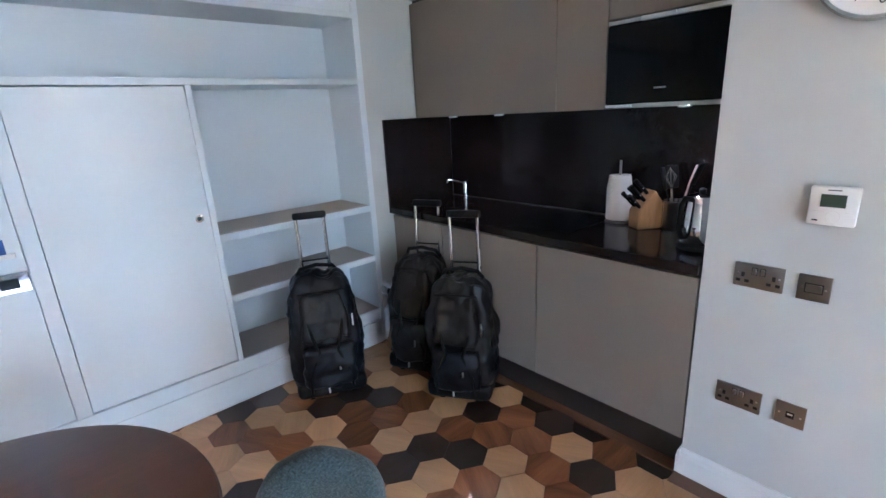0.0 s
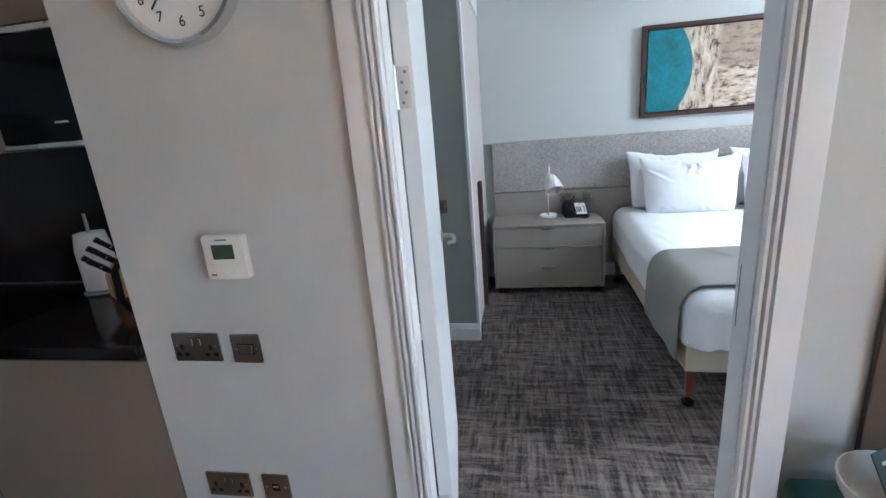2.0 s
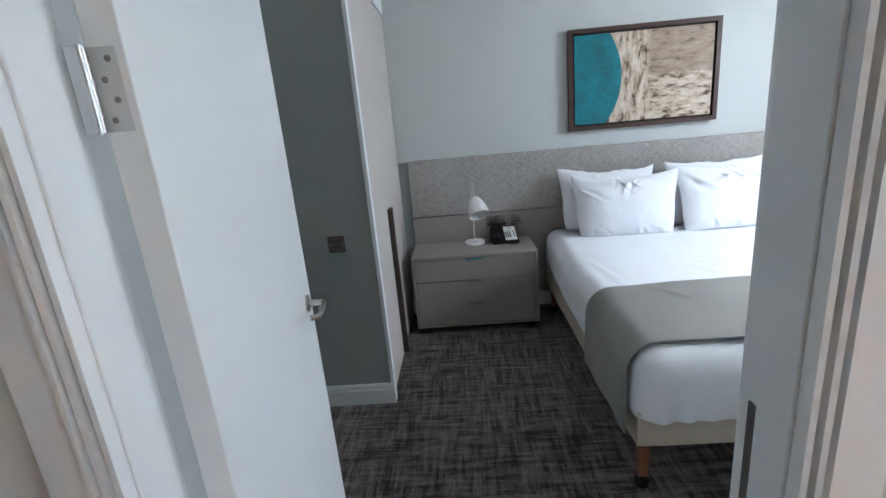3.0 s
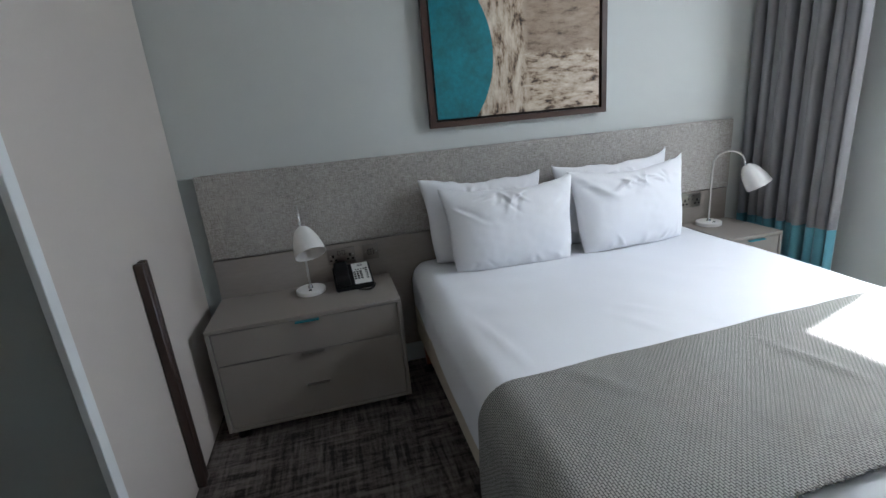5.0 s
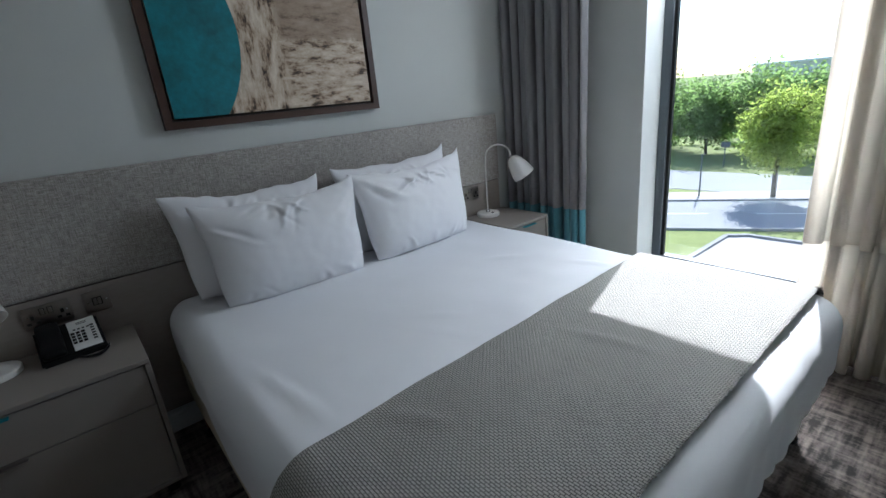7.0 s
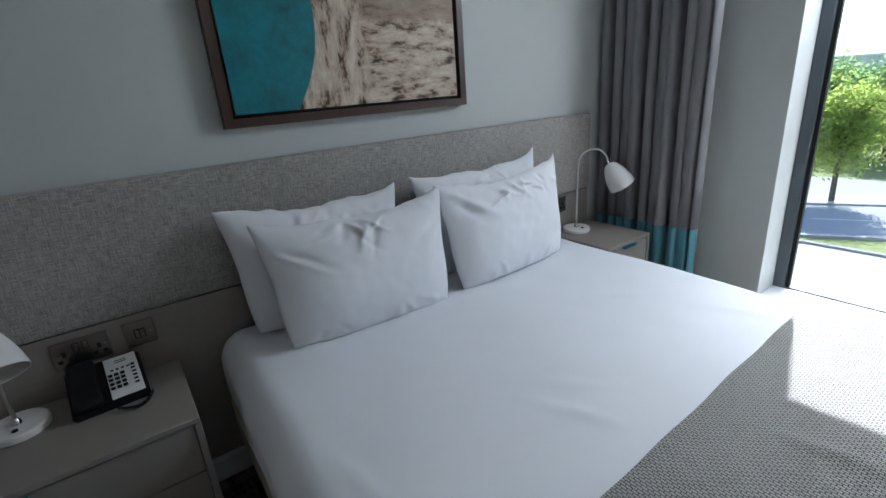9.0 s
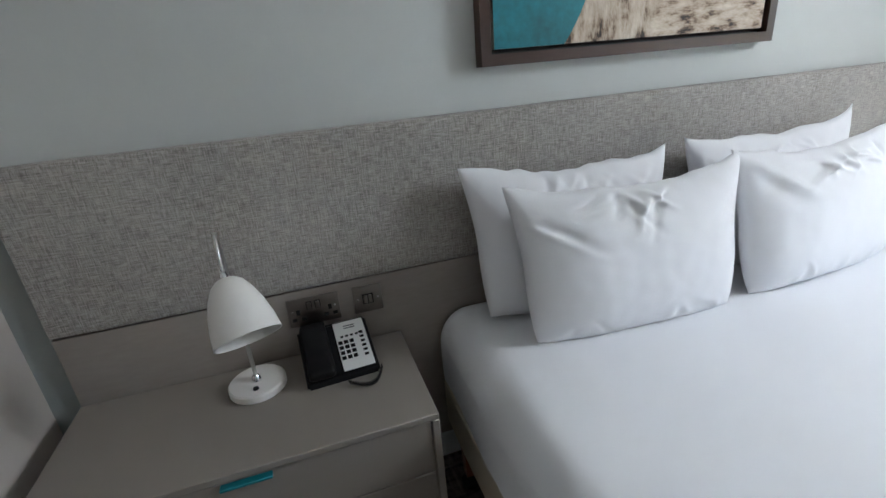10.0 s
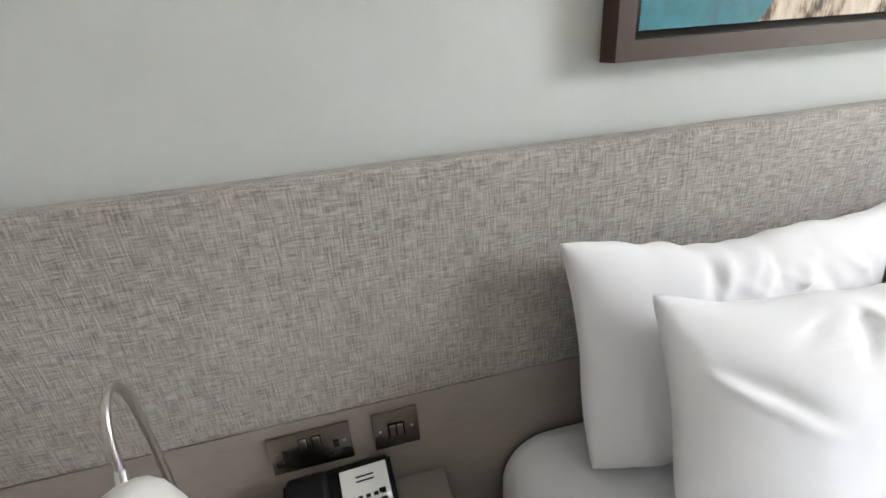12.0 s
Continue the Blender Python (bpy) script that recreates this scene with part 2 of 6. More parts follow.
def throw_material():
    m, nt, bsdf = start_material("ribbed_grey_throw", 0.92)
    vec = coords(nt)
    br = nt.nodes.new("ShaderNodeTexBrick")
    for key, v in (("Scale", 1.0), ("Brick Width", 0.014), ("Row Height", 0.0072), ("Mortar Size", 0.0016), ("Mortar Smooth", 0.9), ("Bias", 0.0)):
        br.inputs[key].default_value = v
    br.inputs["Color1"].default_value, br.inputs["Color2"].default_value = (0.75, 0.75, 0.75, 1), (1, 1, 1, 1)
    br.inputs["Mortar"].default_value = (0, 0, 0, 1)
    sep, run = nt.nodes.new("ShaderNodeSeparateXYZ"), nt.nodes.new("ShaderNodeCombineXYZ")
    nt.links.new(vec, sep.inputs[0])
    nt.links.new(sep.outputs[0], run.inputs[0])
    nt.links.new(math_node(nt, "SUBTRACT", sep.outputs[1], sep.outputs[2]), run.inputs[1])
    nt.links.new(run.outputs[0], br.inputs["Vector"])
    fuzz = noise_node(nt, vec, 420, 3)
    h = math_node(nt, "ADD", math_node(nt, "MULTIPLY", br.outputs["Color"], 0.72), math_node(nt, "MULTIPLY", fuzz, 0.28))
    slow = noise_node(nt, vec, 3, 3)
    hh = math_node(nt, "ADD", h, math_node(nt, "MULTIPLY", math_node(nt, "SUBTRACT", slow, 0.5), 0.2))
    nt.links.new(ramp(nt, hh, [(0.2, (0.075, 0.073, 0.068)), (0.75, (0.43, 0.415, 0.385))]), bsdf.inputs["Base Color"])
    bump_into(nt, bsdf, h, 0.7, 0.004)
    return m


def painting_material():
    m, nt, bsdf = start_material("bronze_painting", 0.6)
    a = noise_node(nt, coords(nt, (1, 0.32, 1)), 26, 9, 0.70)
    b = noise_node(nt, coords(nt, (1, 1, 0.34)), 24, 9, 0.70)
    tc = nt.nodes.new("ShaderNodeTexCoord")
    sep = nt.nodes.new("ShaderNodeSeparateXYZ")
    nt.links.new(tc.outputs["Object"], sep.inputs[0])
    side = ramp(nt, math_node(nt, "ADD", math_node(nt, "MULTIPLY", sep.outputs[1], -4.0), math_node(nt, "MULTIPLY", a, 0.4)), [(0.28, (0, 0, 0)), (0.42, (1, 1, 1))])
    low = ramp(nt, math_node(nt, "ADD", math_node(nt, "MULTIPLY", sep.outputs[2], 4.0), math_node(nt, "MULTIPLY", b, 0.3)), [(0.12, (0, 0, 0)), (0.2, (1, 1, 1))])
    mx = nt.nodes.new("ShaderNodeMix")
    nt.links.new(side, mx.inputs[0])
    nt.links.new(b, mx.inputs[2])
    nt.links.new(a, mx.inputs[3])
    h = mx.outputs[0]
    tan = ramp(nt, h, [(0.385, (0.035, 0.022, 0.014)), (0.43, (0.24, 0.16, 0.10)), (0.48, (0.46, 0.36, 0.26)), (0.66, (0.70, 0.62, 0.51))])
    brown = ramp(nt, h, [(0.34, (0.09, 0.06, 0.04)), (0.46, (0.29, 0.21, 0.145)), (0.66, (0.42, 0.325, 0.24))])
    m2 = nt.nodes.new("ShaderNodeMix")
    m2.data_type = "RGBA"
    nt.links.new(math_node(nt, "MULTIPLY", low, side), m2.inputs[0])
    nt.links.new(tan, m2.inputs[6])
    nt.links.new(brown, m2.inputs[7])
    nt.links.new(m2.outputs[2], bsdf.inputs["Base Color"])
    bump_into(nt, bsdf, h, 0.4, 0.003)
    return m


def leaves(name, base, glow, var=0.5):
    """Leaves or thin cloth that let the sun through."""
    m = surface(name, base, 0.6, var=var, big=0.7, fine=4, bump=0, per_object=0.2)
    nt = m.node_tree
    bsdf = nt.nodes["Principled BSDF"]
    tr = nt.nodes.new("ShaderNodeBsdfTranslucent")
    tr.inputs[0].default_value = (*glow, 1)
    mx = nt.nodes.new("ShaderNodeMixShader")
    mx.inputs[0].default_value = 0.68
    nt.links.new(bsdf.outputs[0], mx.inputs[1])
    nt.links.new(tr.outputs[0], mx.inputs[2])
    nt.links.new(mx.outputs[0], nt.nodes["Material Output"].inputs[0])
    return m


CURTAIN_PALE = leaves("pale_curtain_lining", (0.80, 0.77, 0.72), (0.78, 0.74, 0.68), 0.03)
THROW = throw_material()
PAINTING = painting_material()
TEAL_PAINT = surface("teal_paint", (0.008, 0.165, 0.20), 0.55, var=0.45, big=9, fine=40, bump=0.3, depth=0.002)
LINER = surface("black_frame_liner", (0.02, 0.015, 0.012), 0.6)
GRASS = surface("lawn_grass", (0.19, 0.22, 0.065), 0.95, var=0.35, big=0.12, fine=3, bump=0.3, depth=0.05)
ASPHALT = surface("road_asphalt", (0.27, 0.27, 0.275), 0.9, var=0.12, big=0.2, fine=6, bump=0.1, depth=0.01)
PAVING = surface("pale_paving", (0.42, 0.38, 0.34), 0.9, var=0.1, big=0.3, fine=5, bump=0.1, depth=0.01)
KERB = surface("kerb_stone", (0.30, 0.29, 0.28), 0.9, var=0.1)
LINE_PAINT = surface("road_line_paint", (0.6, 0.6, 0.58), 0.8)
BARK = surface("tree_bark", (0.07, 0.055, 0.04), 0.95, var=0.3, fine=20, bump=0.4, depth=0.02)
LEAF_A = leaves("bright_leaves", (0.15, 0.185, 0.05), (0.46, 0.56, 0.12))
LEAF_B = leaves("dark_leaves", (0.10, 0.15, 0.06), (0.32, 0.46, 0.15))
FAR_ROOF = surface("white_roof_sheet", (0.78, 0.79, 0.8), 0.7, var=0.05)
FAR_WALL = surface("grey_cladding", (0.62, 0.63, 0.65), 0.7, var=0.08)
FACADE = surface("facade_render", (0.5, 0.48, 0.45), 0.8, var=0.06)


# ---- builders ----
def spot_of(ob):
    v = Vector((0, 0, 0))
    while ob is not None:
        v = v + ob.location
        ob = ob.parent
    return v


def smooth_mesh(bm, angle=40):
    for f in bm.faces:
        f.smooth = True
    lim = radians(angle)
    for e in bm.edges:
        e.smooth = len(e.link_faces) == 2 and e.calc_face_angle(4.0) < lim


def mesh_of(name, bm, materials, smooth=40):
    bmesh.ops.recalc_face_normals(bm, faces=bm.faces)
    if smooth:
        smooth_mesh(bm, smooth)
    me = bpy.data.meshes.new(name)
    bm.to_mesh(me)
    bm.free()
    for m in (materials if isinstance(materials, (list, tuple)) else [materials]):
        me.materials.append(m)
    return me


def thing(name, at, label, category, group="", kind=""):
    ob = new(name)
    ob.location = at
    ob.empty_display_size = 0.05
    return tagged(ob, label, category, group, kind)


def part(name, bm, material, parent, label="", smooth=40, kind=""):
    """One mesh object under a thing or part; the bmesh is in world coordinates."""
    bmesh.ops.translate(bm, verts=bm.verts, vec=-spot_of(parent))
    ob = new(name, mesh_of(name, bm, material, smooth))
    ob.parent = parent
    return tagged(ob, label, kind=kind)


def solid(name, bm, material, label, category="", kind="", group="", smooth=40):
    """One top-level mesh, its origin in its middle at its foot."""
    lo = Vector((min(v.co[i] for v in bm.verts) for i in range(3)))
    hi = Vector((max(v.co[i] for v in bm.verts) for i in range(3)))
    at = Vector(((lo.x + hi.x) / 2, (lo.y + hi.y) / 2, lo.z))
    bmesh.ops.translate(bm, verts=bm.verts, vec=-at)
    ob = new(name, mesh_of(name, bm, material, smooth))
    ob.location = at
    return tagged(ob, label, category, group, kind)


def box(x0, x1, y0, y1, z0, z1, bevel=0.0, seg=1, bm=None):
    bm = bm or bmesh.new()
    m = Matrix.LocRotScale(((x0 + x1) / 2, (y0 + y1) / 2, (z0 + z1) / 2), None, (abs(x1 - x0), abs(y1 - y0), abs(z1 - z0)))
    g = bmesh.ops.create_cube(bm, size=1, matrix=m)
    if bevel:
        es = list({e for v in g["verts"] for e in v.link_edges})
        bmesh.ops.bevel(bm, geom=es, offset=bevel, segments=seg, profile=0.5, affect="EDGES")
    return bm


def turned(profile, centre, seg=24, bm=None, matrix=None, caps=True):
    """A body of revolution about z: profile of (radius, height)."""
    bm = bm or bmesh.new()
    m = matrix or Matrix.Translation(centre)
    rings = []
    for r, h in profile:
        rings.append([bm.verts.new(m @ Vector((max(r, 1e-5) * math.cos(2 * math.pi * i / seg), max(r, 1e-5) * math.sin(2 * math.pi * i / seg), h))) for i in range(seg)])
    for a, b in zip(rings, rings[1:]):
        for i in range(seg):
            bm.faces.new((a[i], a[(i + 1) % seg], b[(i + 1) % seg], b[i]))
    if caps and profile[0][0] > 1e-4:
        bm.faces.new(rings[0][::-1])
    if caps and profile[-1][0] > 1e-4:
        bm.faces.new(rings[-1])
    bmesh.ops.remove_doubles(bm, verts=bm.verts, dist=2e-5)
    return bm


def tube(points, r, seg=10, bm=None, closed_ends=True):
    """A round bar through points."""
    bm = bm or bmesh.new()
    pts = [Vector(p) for p in points]
    rings, up = [], None
    for i, p in enumerate(pts):
        d = (pts[min(i + 1, len(pts) - 1)] - pts[max(i - 1, 0)]).normalized()
        if up is None:
            up = d.orthogonal().normalized()
        up = (up - d * up.dot(d)).normalized()
        side = d.cross(up)
        rr = r[i] if isinstance(r, (list, tuple)) else r
        rings.append([bm.verts.new(p + (up * math.cos(2 * math.pi * k / seg) + side * math.sin(2 * math.pi * k / seg)) * rr) for k in range(seg)])
    for a, b in zip(rings, rings[1:]):
        for k in range(seg):
            bm.faces.new((a[k], a[(k + 1) % seg], b[(k + 1) % seg], b[k]))
    if closed_ends:
        bm.faces.new(rings[0][::-1])
        bm.faces.new(rings[-1])
    return bm


def soft_box(lo, hi, r, n=12, amp=0.0, freq=4.0, seed=0.0, bm=None, shape=None):
    """A rounded box with n x n patches a side, puckered by noise; shape(p) may move each point."""
    bm = bm or bmesh.new()
    lo, hi = Vector(lo), Vector(hi)
    inner_lo, inner_hi = lo + Vector((r, r, r)), hi - Vector((r, r, r))
    ts = [0.5 - 0.5 * math.cos(math.pi * i / n) if n < 16 else i / n for i in range(n + 1)]
    for ax in range(3):
        for end in (0, 1):
            grid = []
            for a in ts:
                row = []
                for b in ts:
                    c = [0, 0, 0]
                    c[ax], c[(ax + 1) % 3], c[(ax + 2) % 3] = end, a, b
                    p = Vector((lo[k] + (hi[k] - lo[k]) * c[k] for k in range(3)))
                    q = Vector((min(max(p[k], inner_lo[k]), inner_hi[k]) for k in range(3)))
                    d = (p - q).normalized()
                    p = q + d * r
                    if amp:
                        p = p + d * amp * (noise.noise(p * freq + Vector((seed, seed, seed))) + 0.5 * noise.noise(p * freq * 2.7 + Vector((seed, 0, 7))))
                    if shape:
                        p = shape(p)
                    row.append(bm.verts.new(p))
                grid.append(row)
            for i in range(n):
                for j in range(n):
                    bm.faces.new((grid[i][j], grid[i + 1][j], grid[i + 1][j + 1], grid[i][j + 1]))
    bmesh.ops.remove_doubles(bm, verts=bm.verts, dist=1e-4)
    return bm


def prism(outline, z0, z1, bm=None):
    """An upright prism over an outline of (x, y)."""
    bm = bm or bmesh.new()
    a = [bm.verts.new((x, y, z0)) for x, y in outline]
    b = [bm.verts.new((x, y, z1)) for x, y in outline]
    bm.faces.new(a[::-1])
    bm.faces.new(b)
    k = len(a)
    for i in range(k):
        bm.faces.new((a[i], a[(i + 1) % k], b[(i + 1) % k], b[i]))
    return bm


def moved(bm, m):
    bmesh.ops.transform(bm, matrix=m, verts=bm.verts)
    return bm


# ---- large structure ----
XW0, XW1 = 1.735, 1.85      # partition between living room and bedroom
XB = 4.78                  # headboard wall
YF = -3.72                 # facade, inner face
YFO = -4.02                # facade, outer face
YU = 2.48                  # front of the built-in unit
CEILING = 2.55
DOOR_L, DOOR_R, DOOR_H = -0.255, -1.03, 2.06


def setting(name, bm, material, label, category="wall"):
    return solid(name, bm, material, label, category, "structure", smooth=0)


setting("floor_living", box(-2.6, XW0 + 0.12, YF, 2.98, -0.05, -0.010), SCREED, "dark screed under the wooden tile floor", "floor")
setting("floor_bedroom", prism([(XW0 + 0.121, 0.57), (XW0 + 0.121, -1.1375), (1.86, -1.1375), (1.86, YF), (XB, YF), (XB, 0.57)], -0.05, 0.0), CARPET, "grey and brown woven streaky carpet", "floor")
setting("floor_kitchen", box(XW0 + 0.121, 2.42, 0.571, 2.98, -0.05, -0.006), SCREED, "dark floor under the kitchen units", "floor")
setting("ceiling", box(-2.75, XB + 0.15, YFO, 3.1, CEILING, CEILING + 0.15), CEIL, "plain white painted ceiling", "ceiling")
# partition: pier, over-door, long piece, and return along the kitchen
setting("wall_partition_pier", box(XW0, XW1, DOOR_L + 0.06, 0.555, 0, CEILING), WALL, "pale grey painted wall with switches and sockets")
setting("wall_over_door", box(XW0, XW1, DOOR_R - 0.03, DOOR_L + 0.06, DOOR_H + 0.03, CEILING), WALL, "pale grey painted wall over the doorway")
setting("wall_partition_long", box(XW0, XW1, -1.137, DOOR_R - 0.03, 0, CEILING), WALL, "pale grey painted wall beside the doorway")
setting("wall_niche_back", box(1.851, 1.935, YF, -1.138, 0, CEILING), WALL, "pale grey back wall of the shallow niche")
setting("wall_kitchen_end", box(XW1 + 0.001, 2.42, 0.44, 0.555, 0, CEILING), WALL, "pale grey wall closing the kitchen recess")
setting("wall_kitchen_back", box(2.30, 2.42, 0.556, 2.49, 0, CEILING), WALL, "wall behind the kitchen units")
setting("wall_kitchen_side", box(1.60, 2.42, 2.495, 2.62, 0, CEILING), WALL, "pale wall beside the kitchen recess")
setting("wall_unit_back", box(-2.6, 1.7, 2.86, 2.98, 0, CEILING), WALL, "wall behind the built-in shelves")
setting("wall_living_west", box(-2.75, -2.6, YF, 2.98, 0, CEILING), WALL, "pale grey painted living room wall")
setting("wall_bedroom_back", box(2.421, XB, 0.45, 0.57, 0, CEILING), WALL, "pale grey bedroom wall")
setting("wall_headboard", box(XB, XB + 0.15, YFO, 0.57, 0, CEILING), WALL, "pale grey-green painted wall over the headboard")


def facade():
    """Outer wall with a window for each room."""
    openings = [(-1.3, 0.5, 0.45, 2.25), (2.98, 3.885, 0.24, 2.34)]
    x = -2.75
    for a, b, lo, hi in openings:
        setting("wall_facade", box(x, a, YFO, YF, 0, CEILING), WALL, "pale painted outer wall")
        setting("wall_under_window", box(a, b, YFO, YF, 0, lo), WALL, "low wall under the window")
        setting("wall_over_window", box(a, b, YFO, YF, hi, CEILING), WALL, "wall over the window")
        x = b
    setting("wall_facade", box(x, XB, YFO, YF, 0, CEILING), WALL, "pale painted outer wall beside the curtain")


facade()


def window(name, a, b, lo, hi, mullion=False):
    y0, y1 = -3.98, -3.91
    w = thing(name, ((a + b) / 2, -3.95, lo), "full-height window in a dark grey metal frame", "window", kind="structure")
    t = 0.055
    part("window_frame", box(a, a + t, y0, y1, lo, hi, 0.004), FRAME_GREY, w)
    part("window_frame", box(b - t, b, y0, y1, lo, hi, 0.004), FRAME_GREY, w)
    part("window_frame", box(a + t, b - t, y0, y1, hi - t, hi, 0.004), FRAME_GREY, w)
    part("window_frame", box(a + t, b - t, y0, y1, lo, lo + 0.03, 0.004), FRAME_GREY, w)
    part("window_bead", box(b - t - 0.02, b - t - 0.002, y1 - 0.03, y1 - 0.005, lo + 0.03, hi - t), BLACK, w)
    part("window_bead", box(a + t + 0.002, a + t + 0.014, y1 - 0.03, y1 - 0.005, lo + 0.03, hi - t), BLACK, w)
    pane = part("pane", box(a + t, b - t, -3.955, -3.945, lo + 0.03, hi - t), GLASS, w)
    pane.visible_shadow = False
    part("window_sill", box(a + 0.002, b - 0.002, y1, YF + 0.02, lo + 0.001, lo + 0.022, 0.004), TRIM, w, "white painted sill board")
    return w


window("window_1", 2.98, 3.885, 0.24, 2.34)
window("window_2", -1.3, 0.5, 0.45, 2.25)


def skirting(name, x0, x1, y0, y1, out):
    """A moulded skirting board along a wall; out: the way it faces."""
    bm = bmesh.new()
    prof = ((0.0, 0.0), (0.016, 0.0), (0.016, 0.085), (0.012, 0.095), (0.012, 0.105), (0.007, 0.118), (0.0, 0.120))
    ends = []
    for x, y in ((x0, y0), (x1, y1)):
        ends.append([bm.verts.new((x + out[0] * d, y + out[1] * d, z)) for d, z in prof])
    k = len(prof)
    for i in range(k):
        bm.faces.new((ends[0][i], ends[0][(i + 1) % k], ends[1][(i + 1) % k], ends[1][i]))
    bm.faces.new(ends[0])
    bm.faces.new(ends[1][::-1])
    return setting(name, bm, TRIM, "white moulded skirting board", "baseboard")


skirting("baseboard_pier", XW0 - 0.001, XW0 - 0.001, DOOR_L + 0.09, 0.555, (-1, 0))
skirting("baseboard_pier_end", XW0 - 0.015, XW0 + 0.12, 0.556, 0.556, (0, 1))
skirting("baseboard_niche", 1.850, 1.850, YF, -1.137, (-1, 0))
skirting("baseboard_facade", 1.85, XB, YF + 0.001, YF + 0.001, (0, 1))
skirting("baseboard_head", XB - 0.001, XB - 0.001, YF, -0.2, (-1, 0))
skirting("baseboard_bedroom_partition", 1.936, 1.936, YF, -1.140, (1, 0))
skirting("baseboard_kitchen_side", 1.64, 1.76, 2.494, 2.494, (0, -1))


def doorway():
    d = thing("door_frame", (XW0, (DOOR_L + DOOR_R) / 2, 0), "white painted moulded door frame around an open doorway", "door frame", kind="structure")
    h = DOOR_H
    # linings in the thickness of the wall
    rb = XW0 + 0.062      # the rebate that takes the leaf begins here
    part("lining", box(rb, XW1, DOOR_L + 0.032, DOOR_L + 0.06, 0, h + 0.03), TRIM, d)
    part("lining", box(rb, XW1, DOOR_R - 0.03, DOOR_R - 0.017, 0, h + 0.03), TRIM, d)
    part("lining", box(rb, XW1, DOOR_R - 0.017, DOOR_L + 0.032, h + 0.017, h + 0.03), TRIM, d)
    part("door_stop", box(XW0, rb - 0.0005, DOOR_L, DOOR_L + 0.06, 0, h + 0.03, 0.002), TRIM, d)
    part("door_stop", box(XW0, rb - 0.0005, DOOR_R - 0.03, DOOR_R, 0, h + 0.03, 0.002), TRIM, d)
    part("door_stop", box(XW0, rb - 0.0005, DOOR_R, DOOR_L, h, h + 0.03, 0.002), TRIM, d)
    part("strike_plate", box(rb + 0.012, rb + 0.036, DOOR_R - 0.017, DOOR_R - 0.0145, 0.93, 1.09), BRONZE, d, "brushed steel strike plate")
    # stepped architraves
    prof = ((0.0, 0.010), (0.002, 0.018), (0.009, 0.019), (0.0115, 0.008), (0.014, 0.008), (0.0165, 0.021), (0.0235, 0.022), (0.026, 0.010), (0.0285, 0.010), (0.031, 0.023), (0.038, 0.023), (0.041, 0.013), (0.088, 0.018), (0.094, 0.017), (0.097, 0.0))

    def strip(side, face, name="architrave"):
        x, way = (XW0, -1) if face < 0 else (XW1, 1)
        edge = (DOOR_L + (0.055 if face > 0 else 0)) if side > 0 else DOOR_R - (0.018 if face > 0 else 0)
        bm = bmesh.new()
        low = [bm.verts.new((x + way * t, edge + side * (0.004 + u), 0)) for u, t in ((0.0, 0.0), *prof)]
        top = [bm.verts.new((x + way * t, edge + side * (0.004 + u), h + 0.004 + u)) for u, t in ((0.0, 0.0), *prof)]
        k = len(low)
        for i in range(k):
            bm.faces.new((low[i], low[(i + 1) % k], top[(i + 1) % k], top[i]))
        bm.faces.new(low)
        bm.faces.new(top[::-1])
        part(name, bm, TRIM, d)

    for face in (-1, 1):
        for side in (1, -1):
            strip(side, face)
        x, way = (XW0, -1) if face < 0 else (XW1, 1)
        bm = bmesh.new()
        a = [bm.verts.new((x + way * t, DOOR_L + 0.004 + u, h + 0.004 + u)) for u, t in ((0.0, 0.0), *prof)]
        b = [bm.verts.new((x + way * t, DOOR_R - 0.004 - u, h + 0.004 + u)) for u, t in ((0.0, 0.0), *prof)]
        k = len(a)
        for i in range(k):
            bm.faces.new((a[i], a[(i + 1) % k], b[(i + 1) % k], b[i]))
        bm.faces.new(a)
        bm.faces.new(b[::-1])
        part("architrave", bm, TRIM, d)


doorway()


HINGE_Z = 1.56
WHITE_STEEL = surface("pale_zinc_plate", (0.60, 0.62, 0.62), 0.4, 0.5, var=0.05, fine=200, bump=0.05)


